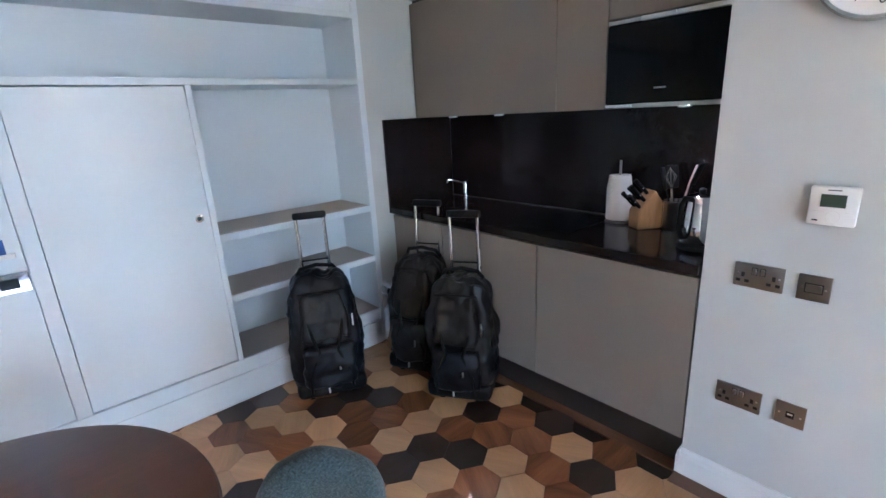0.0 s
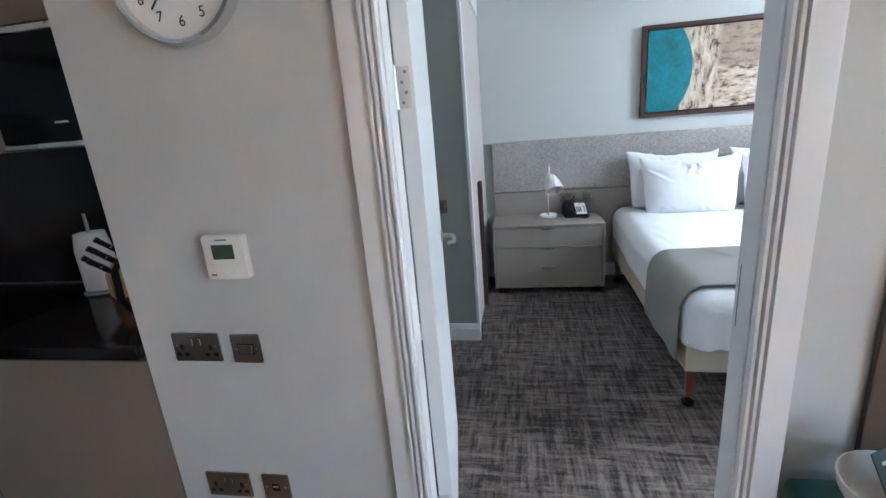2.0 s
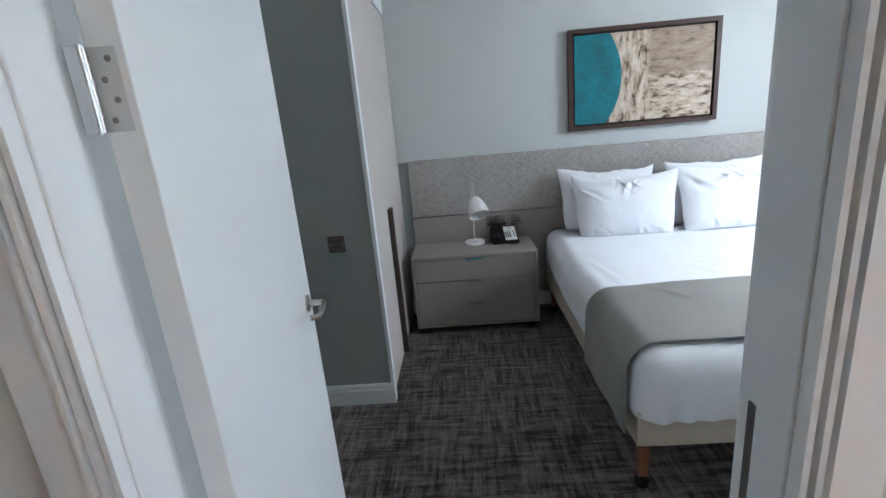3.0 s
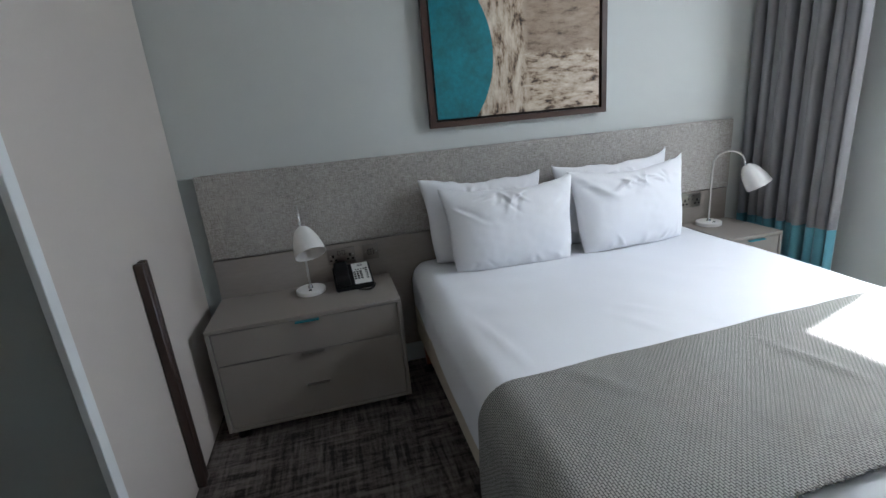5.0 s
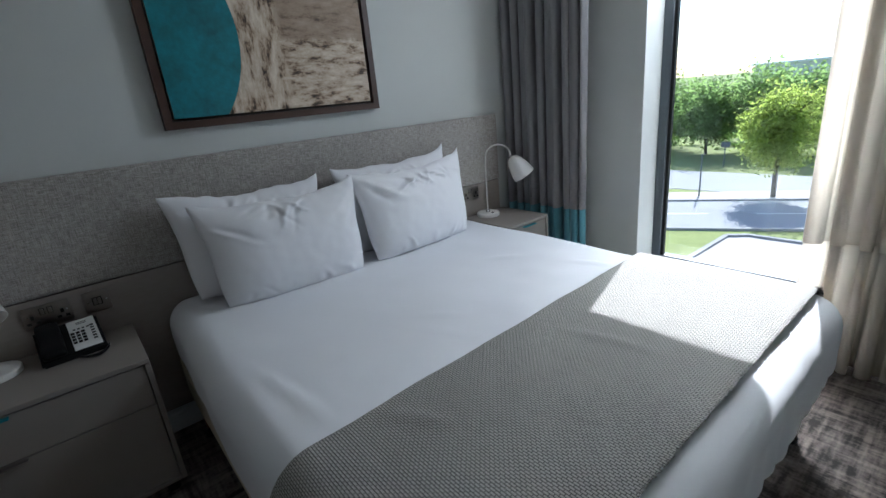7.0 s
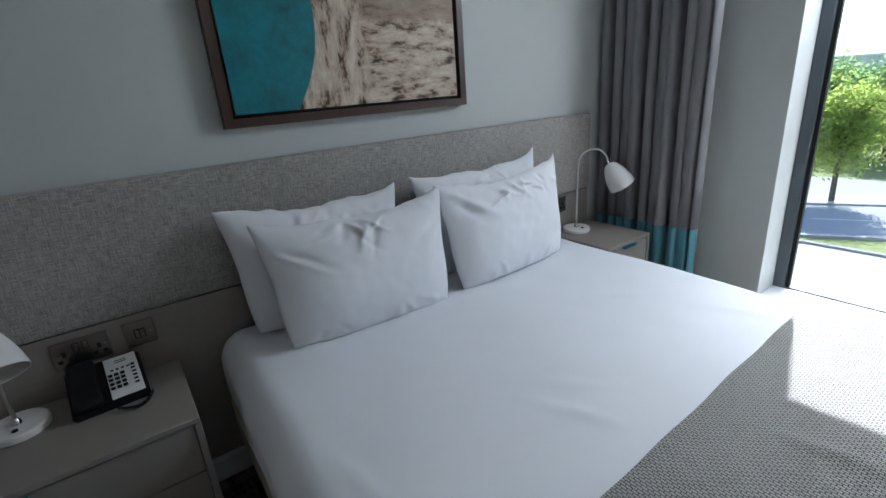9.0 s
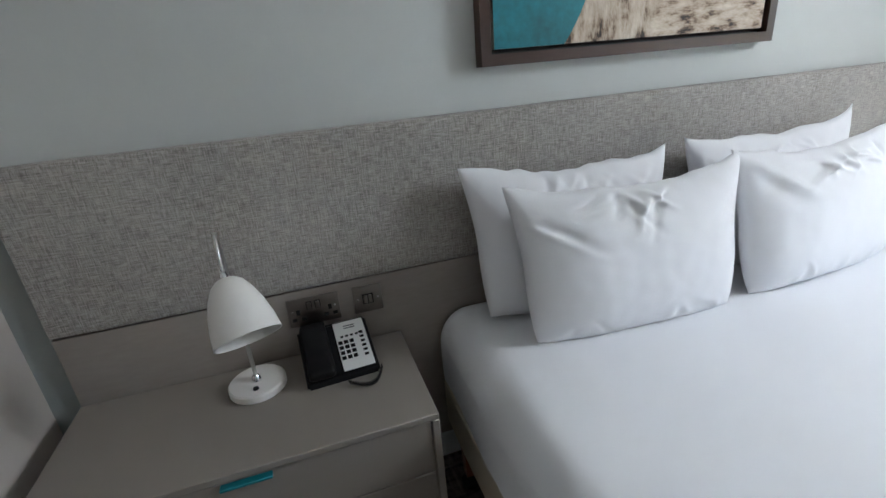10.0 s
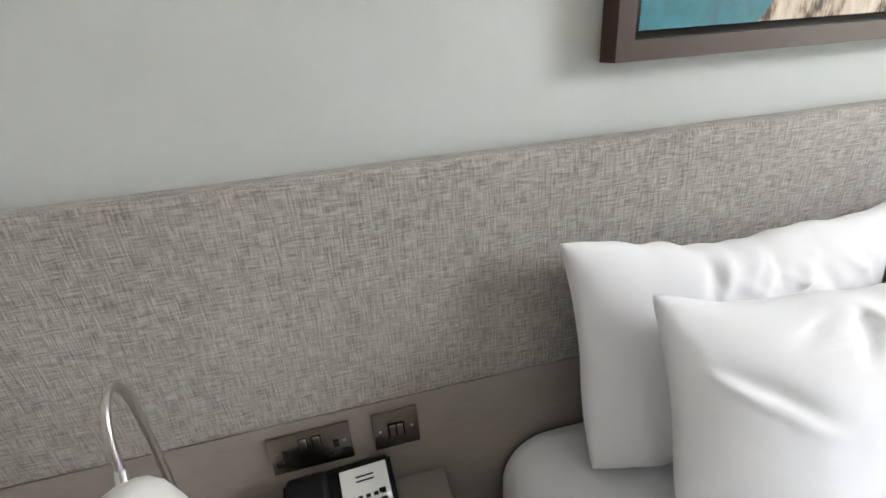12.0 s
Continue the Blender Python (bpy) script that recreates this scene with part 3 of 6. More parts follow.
def door_leaf():
    """White flush leaf, hinged on the bedroom side and standing open."""
    piv = Vector((XW1 + 0.008, DOOR_L + 0.0125, 0))
    d = thing("door_1", piv, "white flush door standing open into the bedroom", "door", kind="structure")
    m = Matrix.Translation(piv) @ pose(0, 0, 0, 0, 0, 7.75)
    leaf = part("leaf", moved(box(0.004, 0.752, -0.044, 0.0, 0.006, DOOR_H - 0.004, 0.0015), m), TRIM, d)
    for z in (0.27, HINGE_Z):
        hg = part("hinge", moved(tube([(-0.004, 0.003, z - 0.052), (-0.004, 0.003, z + 0.052)], 0.0045, 10), m), STEEL, d, "bright steel butt hinge")
        for k in range(5):
            part("knuckle", moved(tube([(-0.004, 0.003, z - 0.050 + 0.0202 * k), (-0.004, 0.003, z - 0.0315 + 0.0202 * k)], 0.0075, 12), m), STEEL, hg)
        part("hinge_plate", moved(box(0.0020, 0.0045, -0.034, -0.001, z - 0.050, z + 0.050, 0.0012, 2), m), WHITE_STEEL, hg)
        part("hinge_plate", moved(box(-0.012, -0.008, 0.001, 0.016, z - 0.050, z + 0.050, 0.0008), m), WHITE_STEEL, hg)
        for k, dz in enumerate((-0.036, -0.012, 0.012, 0.036)):
            part("screw", moved(turned([(0.0042, 0), (0.0032, 0.001)], (0, 0, 0), 10, matrix=pose(0.0020, -0.014 - 0.009 * (k % 2), z + dz, 0, -90, 0)), m), BRONZE, hg)
    for side, y in ((-1, -0.044), (1, 0.0)):
        p = part("handle", moved(turned([(0.026, 0), (0.026, 0.006), (0.01, 0.008), (0.0095, 0.045)], (0, 0, 0), 20, matrix=pose(0.69, y, 1.0, 90 * -side + 180 if side > 0 else 90, 0, 0)), m), STEEL, d, "brushed steel lever handle")
        part("lever", moved(tube([(0.69, y + side * 0.045, 1.0), (0.675, y + side * 0.052, 1.0), (0.60, y + side * 0.055, 1.0), (0.575, y + side * 0.052, 1.0), (0.57, y + side * 0.03, 1.0)], 0.0085, 10), m), STEEL, p)


door_leaf()


# ---- kitchen ----
KX0, KY0, KY1 = 1.735, 0.560, 2.485   # front of the units, and the two ends
BACK = 2.285                           # face of the splashback


def base_unit(y0, y1):
    u = thing("base_unit", ((KX0 + BACK) / 2, (y0 + y1) / 2, 0), "handleless greige kitchen base unit with a dark plinth", "cabinet", "kitchen base units")
    part("body", box(KX0 + 0.022, BACK, y0 + 0.001, y1 - 0.001, 0.155, 0.862), GREIGE, u)
    part("door", box(KX0, KX0 + 0.02, y0 + 0.0025, y1 - 0.0025, 0.158, 0.866, 0.0015), GREIGE, u)
    part("plinth", box(KX0 + 0.05, KX0 + 0.066, y0, y1, 0.0, 0.153), PLINTH, u, "dark brown plinth")
    return u


for a, b in ((KY0, 1.305), (1.305, 2.00), (2.00, KY1)):
    base_unit(a, b)

top = thing("worktop", (2.0, 1.5, 0.88), "polished dark brown composite worktop with shallow edge", "worktop")
part("front_edge", box(KX0 - 0.025, KX0 - 0.0125, KY0, KY1 + 0.006, 0.883, 0.923, 0.002), STONE, top)
part("slab", box(KX0 - 0.012, BACK + 0.012, KY0, KY1 + 0.006, 0.883, 0.923, 0.002), STONE, top)
sp = thing("splashback", (2.29, 1.5, 0.93), "dark brown glossy stone splashback on two walls", "splashback")
part("back_panel", box(BACK, 2.299, KY0, KY1 - 0.012, 0.924, 1.482), STONE, sp)
part("side_panel", box(KX0 - 0.022, BACK - 0.001, KY1 - 0.011, KY1 + 0.008, 0.924, 1.484), STONE, sp)
part("seal", box(BACK - 0.004, BACK, KY0, KY1 - 0.012, 0.9235, 0.928), BRONZE, sp)

UX = 1.985
UNIT_TOP = 2.168
for a, b in ((KY0, 1.115), (1.115, 1.38), (1.38, KY1)):
    lo = 1.850 if b < 1.2 else 1.484
    u = thing("wall_unit", (2.1, (a + b) / 2, lo), "handleless greige kitchen wall unit", "cabinet", "kitchen wall units")
    part("body", box(UX + 0.022, 2.299, a + 0.001, b - 0.001, lo, UNIT_TOP), GREIGE_UP, u)
    part("door", box(UX, UX + 0.02, a + 0.002, b - 0.002, lo + 0.002, UNIT_TOP, 0.0015), GREIGE_UP, u)
setting("wall_kitchen_bulkhead", box(UX + 0.004, 2.299, KY0, KY1 + 0.008, UNIT_TOP + 0.026, CEILING), WALL, "pale painted bulkhead over the kitchen units")
# gap under the bulkhead: its shade is put in as a dark brown strip
solid("wall_unit_gap_strip", box(UX + 0.03, 2.299, KY0, KY1, UNIT_TOP + 0.001, UNIT_TOP + 0.0255), PLINTH, "dark strip for the shaded gap over the wall units", "filler panel")

mw = thing("built_in_microwave", (2.1, 0.84, 1.486), "built-in black glass microwave with steel trims", "microwave")
part("body", box(UX + 0.012, 2.299, KY0 + 0.002, 1.112, 1.488, 1.846), BLACK, mw)
part("glass_door", box(UX - 0.006, UX + 0.011, KY0 + 0.004, 1.111, 1.505, 1.825, 0.002), BLACK_GLASS, mw)
part("top_trim", box(UX - 0.008, UX + 0.011, KY0 + 0.004, 1.111, 1.827, 1.846, 0.002), STEEL, mw, "brushed steel trim strip")
part("bottom_trim", box(UX - 0.010, UX + 0.011, KY0 + 0.004, 1.111, 1.487, 1.503, 0.002), STEEL, mw, "brushed steel trim strip")
part("badge", box(UX - 0.0075, UX - 0.006, 0.845, 0.895, 1.560, 1.566), STEEL, mw)


def downlight(y, x=2.03, z=1.4835):
    d = thing("downlight", (x, y, z), "small round lit downlight under the wall units", "light fixture", "under-cabinet downlights")
    part("rim", turned([(0.026, 0), (0.026, -0.006), (0.021, -0.008), (0.021, 0)], (x, y, z), 20, caps=False), STEEL, d)
    part("lens", turned([(0.017, -0.0015), (0.017, -0.007)], (x, y, z), 20), SPOT, d, "glowing lens")


for y in (2.17, 1.79):
    downlight(y)
downlight(0.78, 2.02, 1.486)
for y in (2.17, 1.79, 0.78):
    lamp = new("downlight_beam", bpy.data.lights.new("downlight_beam", "SPOT"))
    lamp.data.energy, lamp.data.spot_size, lamp.data.spot_blend = 0.22, radians(95), 0.6
    lamp.data.color, lamp.data.shadow_soft_size = (1.0, 0.88, 0.82), 0.02
    lamp.matrix_world = look((2.12, y, 1.47), (2.16, y, 0.9))


def sink_and_tap():
    s = thing("sink", (2.06, 2.24, 0.925), "round dark sink bowl set into the worktop", "sink")
    part("bowl", turned([(0.155, 0.002), (0.165, 0.003), (0.165, 0.0), (0.15, 0.0015), (0.14, 0.001)], (2.05, 2.22, 0.9235), 32), STONE, s)
    t = thing("tap", (2.21, 2.27, 0.924), "chrome single-lever kitchen tap with swivel spout", "tap")
    part("body", turned([(0.024, 0), (0.024, 0.008), (0.017, 0.012), (0.017, 0.11), (0.014, 0.12)], (2.21, 2.27, 0.924), 20), CHROME, t)
    part("spout", tube([(2.21, 2.27, 1.02), (2.18, 2.285, 1.04), (2.14, 2.305, 1.06), (2.10, 2.32, 1.065), (2.094, 2.323, 1.045)], 0.010, 10), CHROME, t)
    part("lever", tube([(2.21, 2.27, 1.045), (2.215, 2.25, 1.06), (2.22, 2.21, 1.075)], [0.009, 0.006, 0.005], 8), CHROME, t)


sink_and_tap()
hob = thing("hob", (2.0, 1.36, 0.923), "flush black glass ceramic hob", "hob")
part("glass", box(1.80, 2.17, 1.17, 1.60, 0.9235, 0.928, 0.002), BLACK_GLASS, hob)


def kitchen_roll():
    c = (2.185, 1.125)
    r = thing("kitchen_roll_holder", (*c, 0.923), "white paper kitchen roll on a steel stand", "kitchen roll")
    part("base", turned([(0.07, 0), (0.07, 0.008), (0.06, 0.012)], (*c, 0.9235), 28), STEEL, r)
    part("rod", tube([(*c, 0.93), (*c, 1.235)], 0.006, 10), STEEL, r)
    part("paper", turned([(0.056, 0.0), (0.062, 0.004), (0.062, 0.16), (0.052, 0.225), (0.02, 0.228), (0.02, 0.2)], (*c, 0.936), 32), PAPER, r, "part-used white paper roll")


def knife_block():
    k = thing("knife_block", (2.15, 0.965, 0.923), "slanted beech knife block with black-handled knives", "knife block")
    m = pose(2.14, 0.965, 0.9235, 0, 0, -35)
    bm = bmesh.new()
    side = [(-0.06, 0.0), (0.06, 0.0), (0.06, 0.125), (0.02, 0.185), (-0.06, 0.085)]
    a = [bm.verts.new((x, -0.045, z)) for x, z in side]
    b = [bm.verts.new((x, 0.045, z)) for x, z in side]
    bm.faces.new(a)
    bm.faces.new(b[::-1])
    for i in range(5):
        bm.faces.new((a[i], a[(i + 1) % 5], b[(i + 1) % 5], b[i]))
    bmesh.ops.bevel(bm, geom=bm.edges[:], offset=0.004, segments=2, affect="EDGES")
    part("block", moved(bm, m), BEECH, k)
    for i, (u, y) in enumerate(((0.2, -0.025), (0.2, 0.02), (0.5, -0.02), (0.5, 0.022), (0.8, 0.0))):
        base = Vector((-0.06 + 0.08 * u, y, 0.085 + 0.1 * u))
        way = Vector((-0.62, 0, 0.62)).normalized()
        ln = 0.085 + 0.01 * (i % 3)
        h = part("knife_handle", moved(tube([base, base + way * 0.02, base + way * ln * 0.6, base + way * ln], [0.008, 0.010, 0.009, 0.011], 8), m), BLACK, k)
        part("rivet", moved(tube([base + way * 0.04 + Vector((0, -0.0105, 0)), base + way * 0.04 + Vector((0, 0.0105, 0))], 0.003, 6), m), STEEL, h)


def utensil_pot():
    c = Vector((2.18, 0.845, 0.923))
    p = thing("utensil_pot", c, "steel pot full of kitchen utensils", "utensil pot")
    part("pot", turned([(0.052, 0), (0.054, 0.003), (0.054, 0.135), (0.056, 0.138), (0.051, 0.138), (0.050, 0.01), (0.0, 0.008)], c, 28), STEEL, p)
    for dx, dy, ln, mat_, name in ((0.01, -0.05, 0.17, PINK, "spatula"), (-0.01, -0.075, 0.19, BLACK, "spoon"), (0.02, 0.03, 0.16, BLACK, "ladle"), (-0.02, 0.015, 0.17, STEEL, "whisk"), (0.0, 0.05, 0.15, BLACK, "fork")):
        a, b = c + Vector((0, 0, 0.02)), c + Vector((dx * 1.6, dy * 1.2, 0.13 + ln * 0.72))
        u = part(name, tube([a, a.lerp(b, 0.6), a.lerp(b, 0.75)], 0.0045, 8), mat_, p)
        d = (b - a).normalized()
        mm = Matrix.Translation(b) @ d.to_track_quat("Z", "Y").to_matrix().to_4x4()
        if name == "whisk":
            for q in range(4):
                part("loop", moved(tube([(0.004 * math.cos(q), 0.004 * math.sin(q), -0.05), (0.024 * math.cos(q * 0.8), 0.024 * math.sin(q * 0.8), 0.0), (0, 0, 0.04), (-0.024 * math.cos(q * 0.8), -0.024 * math.sin(q * 0.8), 0.0), (-0.004 * math.cos(q), -0.004 * math.sin(q), -0.05)], 0.0012, 5), mm), STEEL, u)
        else:
            w = 0.02 if name != "ladle" else 0.028
            part("head", moved(soft_box((-w, -0.004, -0.055), (w, 0.006, 0.05), 0.004, 5), mm), mat_, u)


def kettle():
    c = Vector((1.945, 0.652, 0.923))
    k = thing("kettle", c, "polished steel electric kettle with a black handle", "kettle")
    part("base", turned([(0.078, 0), (0.078, 0.016), (0.068, 0.022)], c, 32), BLACK, k)
    part("body", turned([(0.071, 0.023), (0.074, 0.03), (0.071, 0.10), (0.060, 0.20), (0.053, 0.215), (0.03, 0.225), (0.0, 0.228)], c, 36), CHROME, k)
    part("lid_knob", turned([(0.012, 0.226), (0.014, 0.24), (0.006, 0.246)], c, 16), BLACK, k)
    part("handle", tube([c + Vector(v) for v in ((-0.05, 0.02, 0.205), (-0.088, 0.03, 0.215), (-0.108, 0.035, 0.19), (-0.112, 0.036, 0.10), (-0.096, 0.032, 0.06), (-0.064, 0.025, 0.055))], 0.011, 10), BLACK, k)
    part("spout", tube([c + Vector(v) for v in ((0.04, -0.03, 0.16), (0.065, -0.045, 0.19), (0.078, -0.053, 0.205))], [0.018, 0.014, 0.010], 10), CHROME, k)


kitchen_roll()
knife_block()
utensil_pot()
kettle()


# ---- built-in shelves in the living room ----
def built_in_unit():
    u = thing("built_in_shelves", (0.3, YU, 0), "white painted built-in wall unit with open shelves and a sliding door", "shelving unit")
    y0, y1 = YU, 2.855
    part("back_board", box(-2.55, 1.595, y1 - 0.012, y1, 0.001, CEILING - 0.002), UNIT, u)
    part("side_panel", box(1.555, 1.597, y0, y1 - 0.013, 0.001, CEILING - 0.002, 0.002), UNIT, u)
    part("bottom_rail", box(-2.55, 1.554, y0, y1 - 0.013, 0.001, 0.245, 0.002), UNIT, u)
    part("rail_moulding", box(-2.55, 1.554, y0 - 0.012, y0 - 0.001, 0.001, 0.165, 0.003), UNIT, u)
    part("top_shelf", box(-2.55, 1.554, y0, y1 - 0.013, 1.695, 1.728, 0.002), UNIT, u)
    part("header", box(-2.55, 1.597, y0 - 0.004, y1 - 0.013, 2.055, 2.085, 0.002), UNIT, u)
    part("header_panel", box(-2.55, 1.554, y0 + 0.012, y0 + 0.03, 2.086, CEILING - 0.002), UNIT, u)
    part("post", box(0.606, 0.634, y0, y1 - 0.013, 0.246, 1.694, 0.002), UNIT, u)
    part("post", box(-0.115, -0.055, y0, y1 - 0.013, 0.246, 1.694, 0.002), UNIT, u)
    for z in (0.605, 0.942):
        part("shelf", box(0.635, 1.554, y0, y1 - 0.013, z - 0.018, z + 0.018, 0.002), UNIT, u)
    # thin sheets that make the tops warmer and darker than the white fronts
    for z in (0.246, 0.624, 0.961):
        part("shelf_top_layer", box(0.637, 1.552, y0 + 0.010, y1 - 0.015, z, z + 0.003), UNIT_WARM, u, "thin warm beige layer on a shelf top")
    d = part("sliding_door", box(-0.053, 0.604, y0 + 0.006, y0 + 0.024, 0.252, 1.690, 0.0015), UNIT, u)
    part("knob", turned([(0.017, 0), (0.020, 0.004), (0.020, 0.008), (0.012, 0.009), (0.010, 0.004)], (0, 0, 0), 20, matrix=pose(0.556, y0 + 0.006, 1.065, 90, 0, 0)), CHROME, d, "round chrome finger pull")
    part("door_panel", box(-2.5, -0.117, y0 + 0.006, y0 + 0.024, 0.252, 1.690, 0.0015), UNIT, u)
    return u


built_in_unit()


def plate(name, label, category, centre, w, h, out, details, group=""):
    """A wall plate: out is the way it faces ('-x'); details draw on it."""
    x, y, z = centre
    t = thing(name, centre, label, category, group)
    part("faceplate", box(x - 0.007, x, y - w / 2, y + w / 2, z - h / 2, z + h / 2, 0.002, 2), BRONZE, t)
    for kind, dy, dz in details:
        yy, zz = y - dy, z + dz
        if kind == "socket":
            part("slot", box(x - 0.0090, x - 0.0065, yy - 0.005, yy + 0.005, zz + 0.004, zz + 0.020), DARK, t)
            for s in (-1, 1):
                part("slot", box(x - 0.0090, x - 0.0065, yy + s * 0.013 - 0.0065, yy + s * 0.013 + 0.0065, zz - 0.015, zz - 0.005), DARK, t)
        elif kind == "rocker":
            part("rocker", box(x - 0.012, x - 0.0065, yy - 0.006, yy + 0.006, zz - 0.011, zz + 0.011, 0.0015), BRONZE, t)
            part("rocker_surround", box(x - 0.0078, x - 0.0068, yy - 0.008, yy + 0.008, zz - 0.013, zz + 0.013), DARK, t)
        elif kind == "switch":
            part("switch_surround", box(x - 0.0082, x - 0.0066, yy - 0.016, yy + 0.016, zz - 0.016, zz + 0.016), DARK, t)
            part("rocker", box(x - 0.012, x - 0.0067, yy - 0.013, yy - 0.001, zz - 0.013, zz + 0.013, 0.0015), BRONZE, t)
            part("rocker", box(x - 0.012, x - 0.0067, yy + 0.001, yy + 0.013, zz - 0.013, zz + 0.013, 0.0015), BRONZE, t)
        elif kind == "spur":
            part("rocker_surround", box(x - 0.0082, x - 0.0066, yy - 0.024, yy + 0.024, zz - 0.016, zz + 0.016), DARK, t)
            part("rocker", box(x - 0.011, x - 0.0067, yy - 0.021, yy + 0.021, zz - 0.013, zz + 0.013, 0.0015), BRONZE, t)
        elif kind == "jack":
            part("jack", box(x - 0.0085, x - 0.0066, yy - 0.012, yy + 0.012, zz - 0.012, zz + 0.012), DARK, t)
            part("jack_insert", box(x - 0.0095, x - 0.0080, yy - 0.008, yy + 0.008, zz + 0.000, zz + 0.006), PALE_PRINT, t)
        elif kind == "screw":
            part("screw", turned([(0.0035, 0), (0.0025, 0.001)], (0, 0, 0), 8, matrix=pose(x - 0.007, yy, zz, 0, -90, 0)), STEEL, t)
    return t


DOUBLE = [("socket", -0.045, -0.010), ("socket", 0.045, -0.010), ("rocker", -0.012, 0.018), ("rocker", 0.012, 0.018), ("screw", -0.060, 0.004), ("screw", 0.060, 0.004)]
SINGLE = [("screw", -0.030, 0), ("screw", 0.030, 0)]
plate("double_socket", "brushed nickel double wall socket with black slots", "wall socket", (XW0, 0.377, 0.917), 0.146, 0.086, "-x", DOUBLE)
plate("cooker_switch", "brushed nickel single wall switch", "light switch", (XW0, 0.225, 0.914), 0.086, 0.086, "-x", SINGLE + [("spur", 0, 0)])
plate("double_socket", "brushed nickel double wall socket near the floor", "wall socket", (XW0, 0.385, 0.444), 0.146, 0.086, "-x", DOUBLE)
plate("data_socket", "brushed nickel data socket with a pale insert", "wall socket", (XW0, 0.226, 0.446), 0.086, 0.086, "-x", SINGLE + [("jack", 0, 0)])


def thermostat():
    y, z = 0.215, 1.182
    t = thing("thermostat", (XW0, y, z), "white plastic thermostat with a grey-green display", "thermostat")
    part("case", box(XW0 - 0.026, XW0, y - 0.058, y + 0.058, z - 0.058, z + 0.058, 0.005, 2), WHITE_PLASTIC, t)
    part("display", box(XW0 - 0.0275, XW0 - 0.0262, y - 0.030, y + 0.030, z - 0.002, z + 0.036), LCD, t)
    part("dial_ring", turned([(0.018, 0), (0.018, 0.001), (0.0165, 0.001), (0.0165, 0)], (0, 0, 0), 24, matrix=pose(XW0 - 0.026, y - 0.004, z - 0.030, 0, -90, 0), caps=False), PALE_PRINT, t)
    part("print_bar", box(XW0 - 0.0268, XW0 - 0.0261, y - 0.016, y + 0.016, z + 0.047, z + 0.050), INK, t)
    for dy in (0.038, -0.036):
        part("button", box(XW0 - 0.0275, XW0 - 0.0262, y + dy - 0.006, y + dy + 0.006, z - 0.016, z - 0.013), PALE_PRINT, t)
    part("button", box(XW0 - 0.0275, XW0 - 0.0262, y + 0.030, y + 0.044, z - 0.046, z - 0.042), INK, t)


thermostat()


def text_part(name, body, size, m, material, parent):
    cu = bpy.data.curves.new(name, "FONT")
    cu.body, cu.size, cu.align_x, cu.align_y, cu.extrude = body, size, "CENTER", "CENTER", 0.0004
    ob = new(name, cu)
    me = bpy.data.meshes.new_from_object(ob)
    bpy.data.objects.remove(ob)
    bpy.data.curves.remove(cu)
    me.transform(Matrix.Translation(-spot_of(parent)) @ m)
    me.materials.append(material)
    o = new(name, me)
    o.parent = parent
    return o


def wall_clock():
    y, z, r = 0.194, 1.838, 0.155
    c = thing("wall_clock", (XW0, y, z), "round white wall clock with a chrome rim", "clock")
    m = pose(XW0, y, z, 90, 0, -90)
    part("rim", moved(turned([(r - 0.012, 0.0), (r, 0.004), (r + 0.002, 0.02), (r - 0.004, 0.035), (r - 0.012, 0.036), (r - 0.014, 0.022), (r - 0.0145, 0.012)], (0, 0, 0), 64, caps=False), m), CHROME, c)
    part("dial", moved(turned([(r - 0.0145, 0.008), (r - 0.0145, 0.018)], (0, 0, 0), 64), m), WHITE_PLASTIC, c)
    for h in range(1, 13):
        a = radians(h * 30)
        text_part("numeral", str(h), 0.032, m @ pose(0.105 * math.sin(a), 0.105 * math.cos(a), 0.0195), INK, c)
    for ang, ln, w in ((148, 0.065, 0.005), (222, 0.10, 0.004)):
        part("clock_hand", moved(box(-w / 2, w / 2, -0.01, ln, 0.0205, 0.0215), m @ pose(0, 0, 0, 0, 0, -ang)), INK, c)
    part("hub", moved(turned([(0.006, 0.02), (0.005, 0.024)], (0, 0, 0), 16), m), INK, c)


wall_clock()


# ---- bedroom ----
def wardrobe():
    w = thing("wardrobe", (4.1, 0.1, 0), "built-in wardrobe with a cream sliding door and grey end wall", "wardrobe")
    part("end_panel", box(3.535, 3.56, -0.205, 0.449, 0, CEILING - 0.001), GREY_WALL, w, "grey painted end panel")
    part("edge_trim", box(3.531, 3.575, -0.226, -0.206, 0, CEILING - 0.001, 0.002), TRIM, w, "white corner trim")
    part("sliding_door", box(3.576, 4.765, -0.212, -0.185, 0.02, 2.22, 0.002), CREAM, w)
    part("fascia", box(3.576, 4.765, -0.222, -0.19, 2.225, CEILING - 0.001, 0.002), TRIM, w, "white fascia board")
    part("carcass", box(3.561, 4.765, -0.15, 0.449, 0.0, CEILING - 0.002), GREY_WALL, w)
    part("pull_handle", box(4.045, 4.073, -0.246, -0.2125, 0.03, 1.0, 0.004), HANDLE_WOOD, w, "long dark wooden pull handle")
    part("pull_handle", box(4.085, 4.115, -0.240, -0.2125, 0.03, 1.0, 0.004), HANDLE_WOOD, w, "long dark wooden pull handle")
    return w


wardrobe()
skirting("baseboard_wardrobe_end", 3.534, 3.534, -0.226, 0.449, (-1, 0))
plate("wardrobe_switch", "brushed nickel card switch on the wardrobe end", "light switch", (3.534, -0.022, 0.932), 0.086, 0.086, "-x", SINGLE + [("switch", 0, 0)])


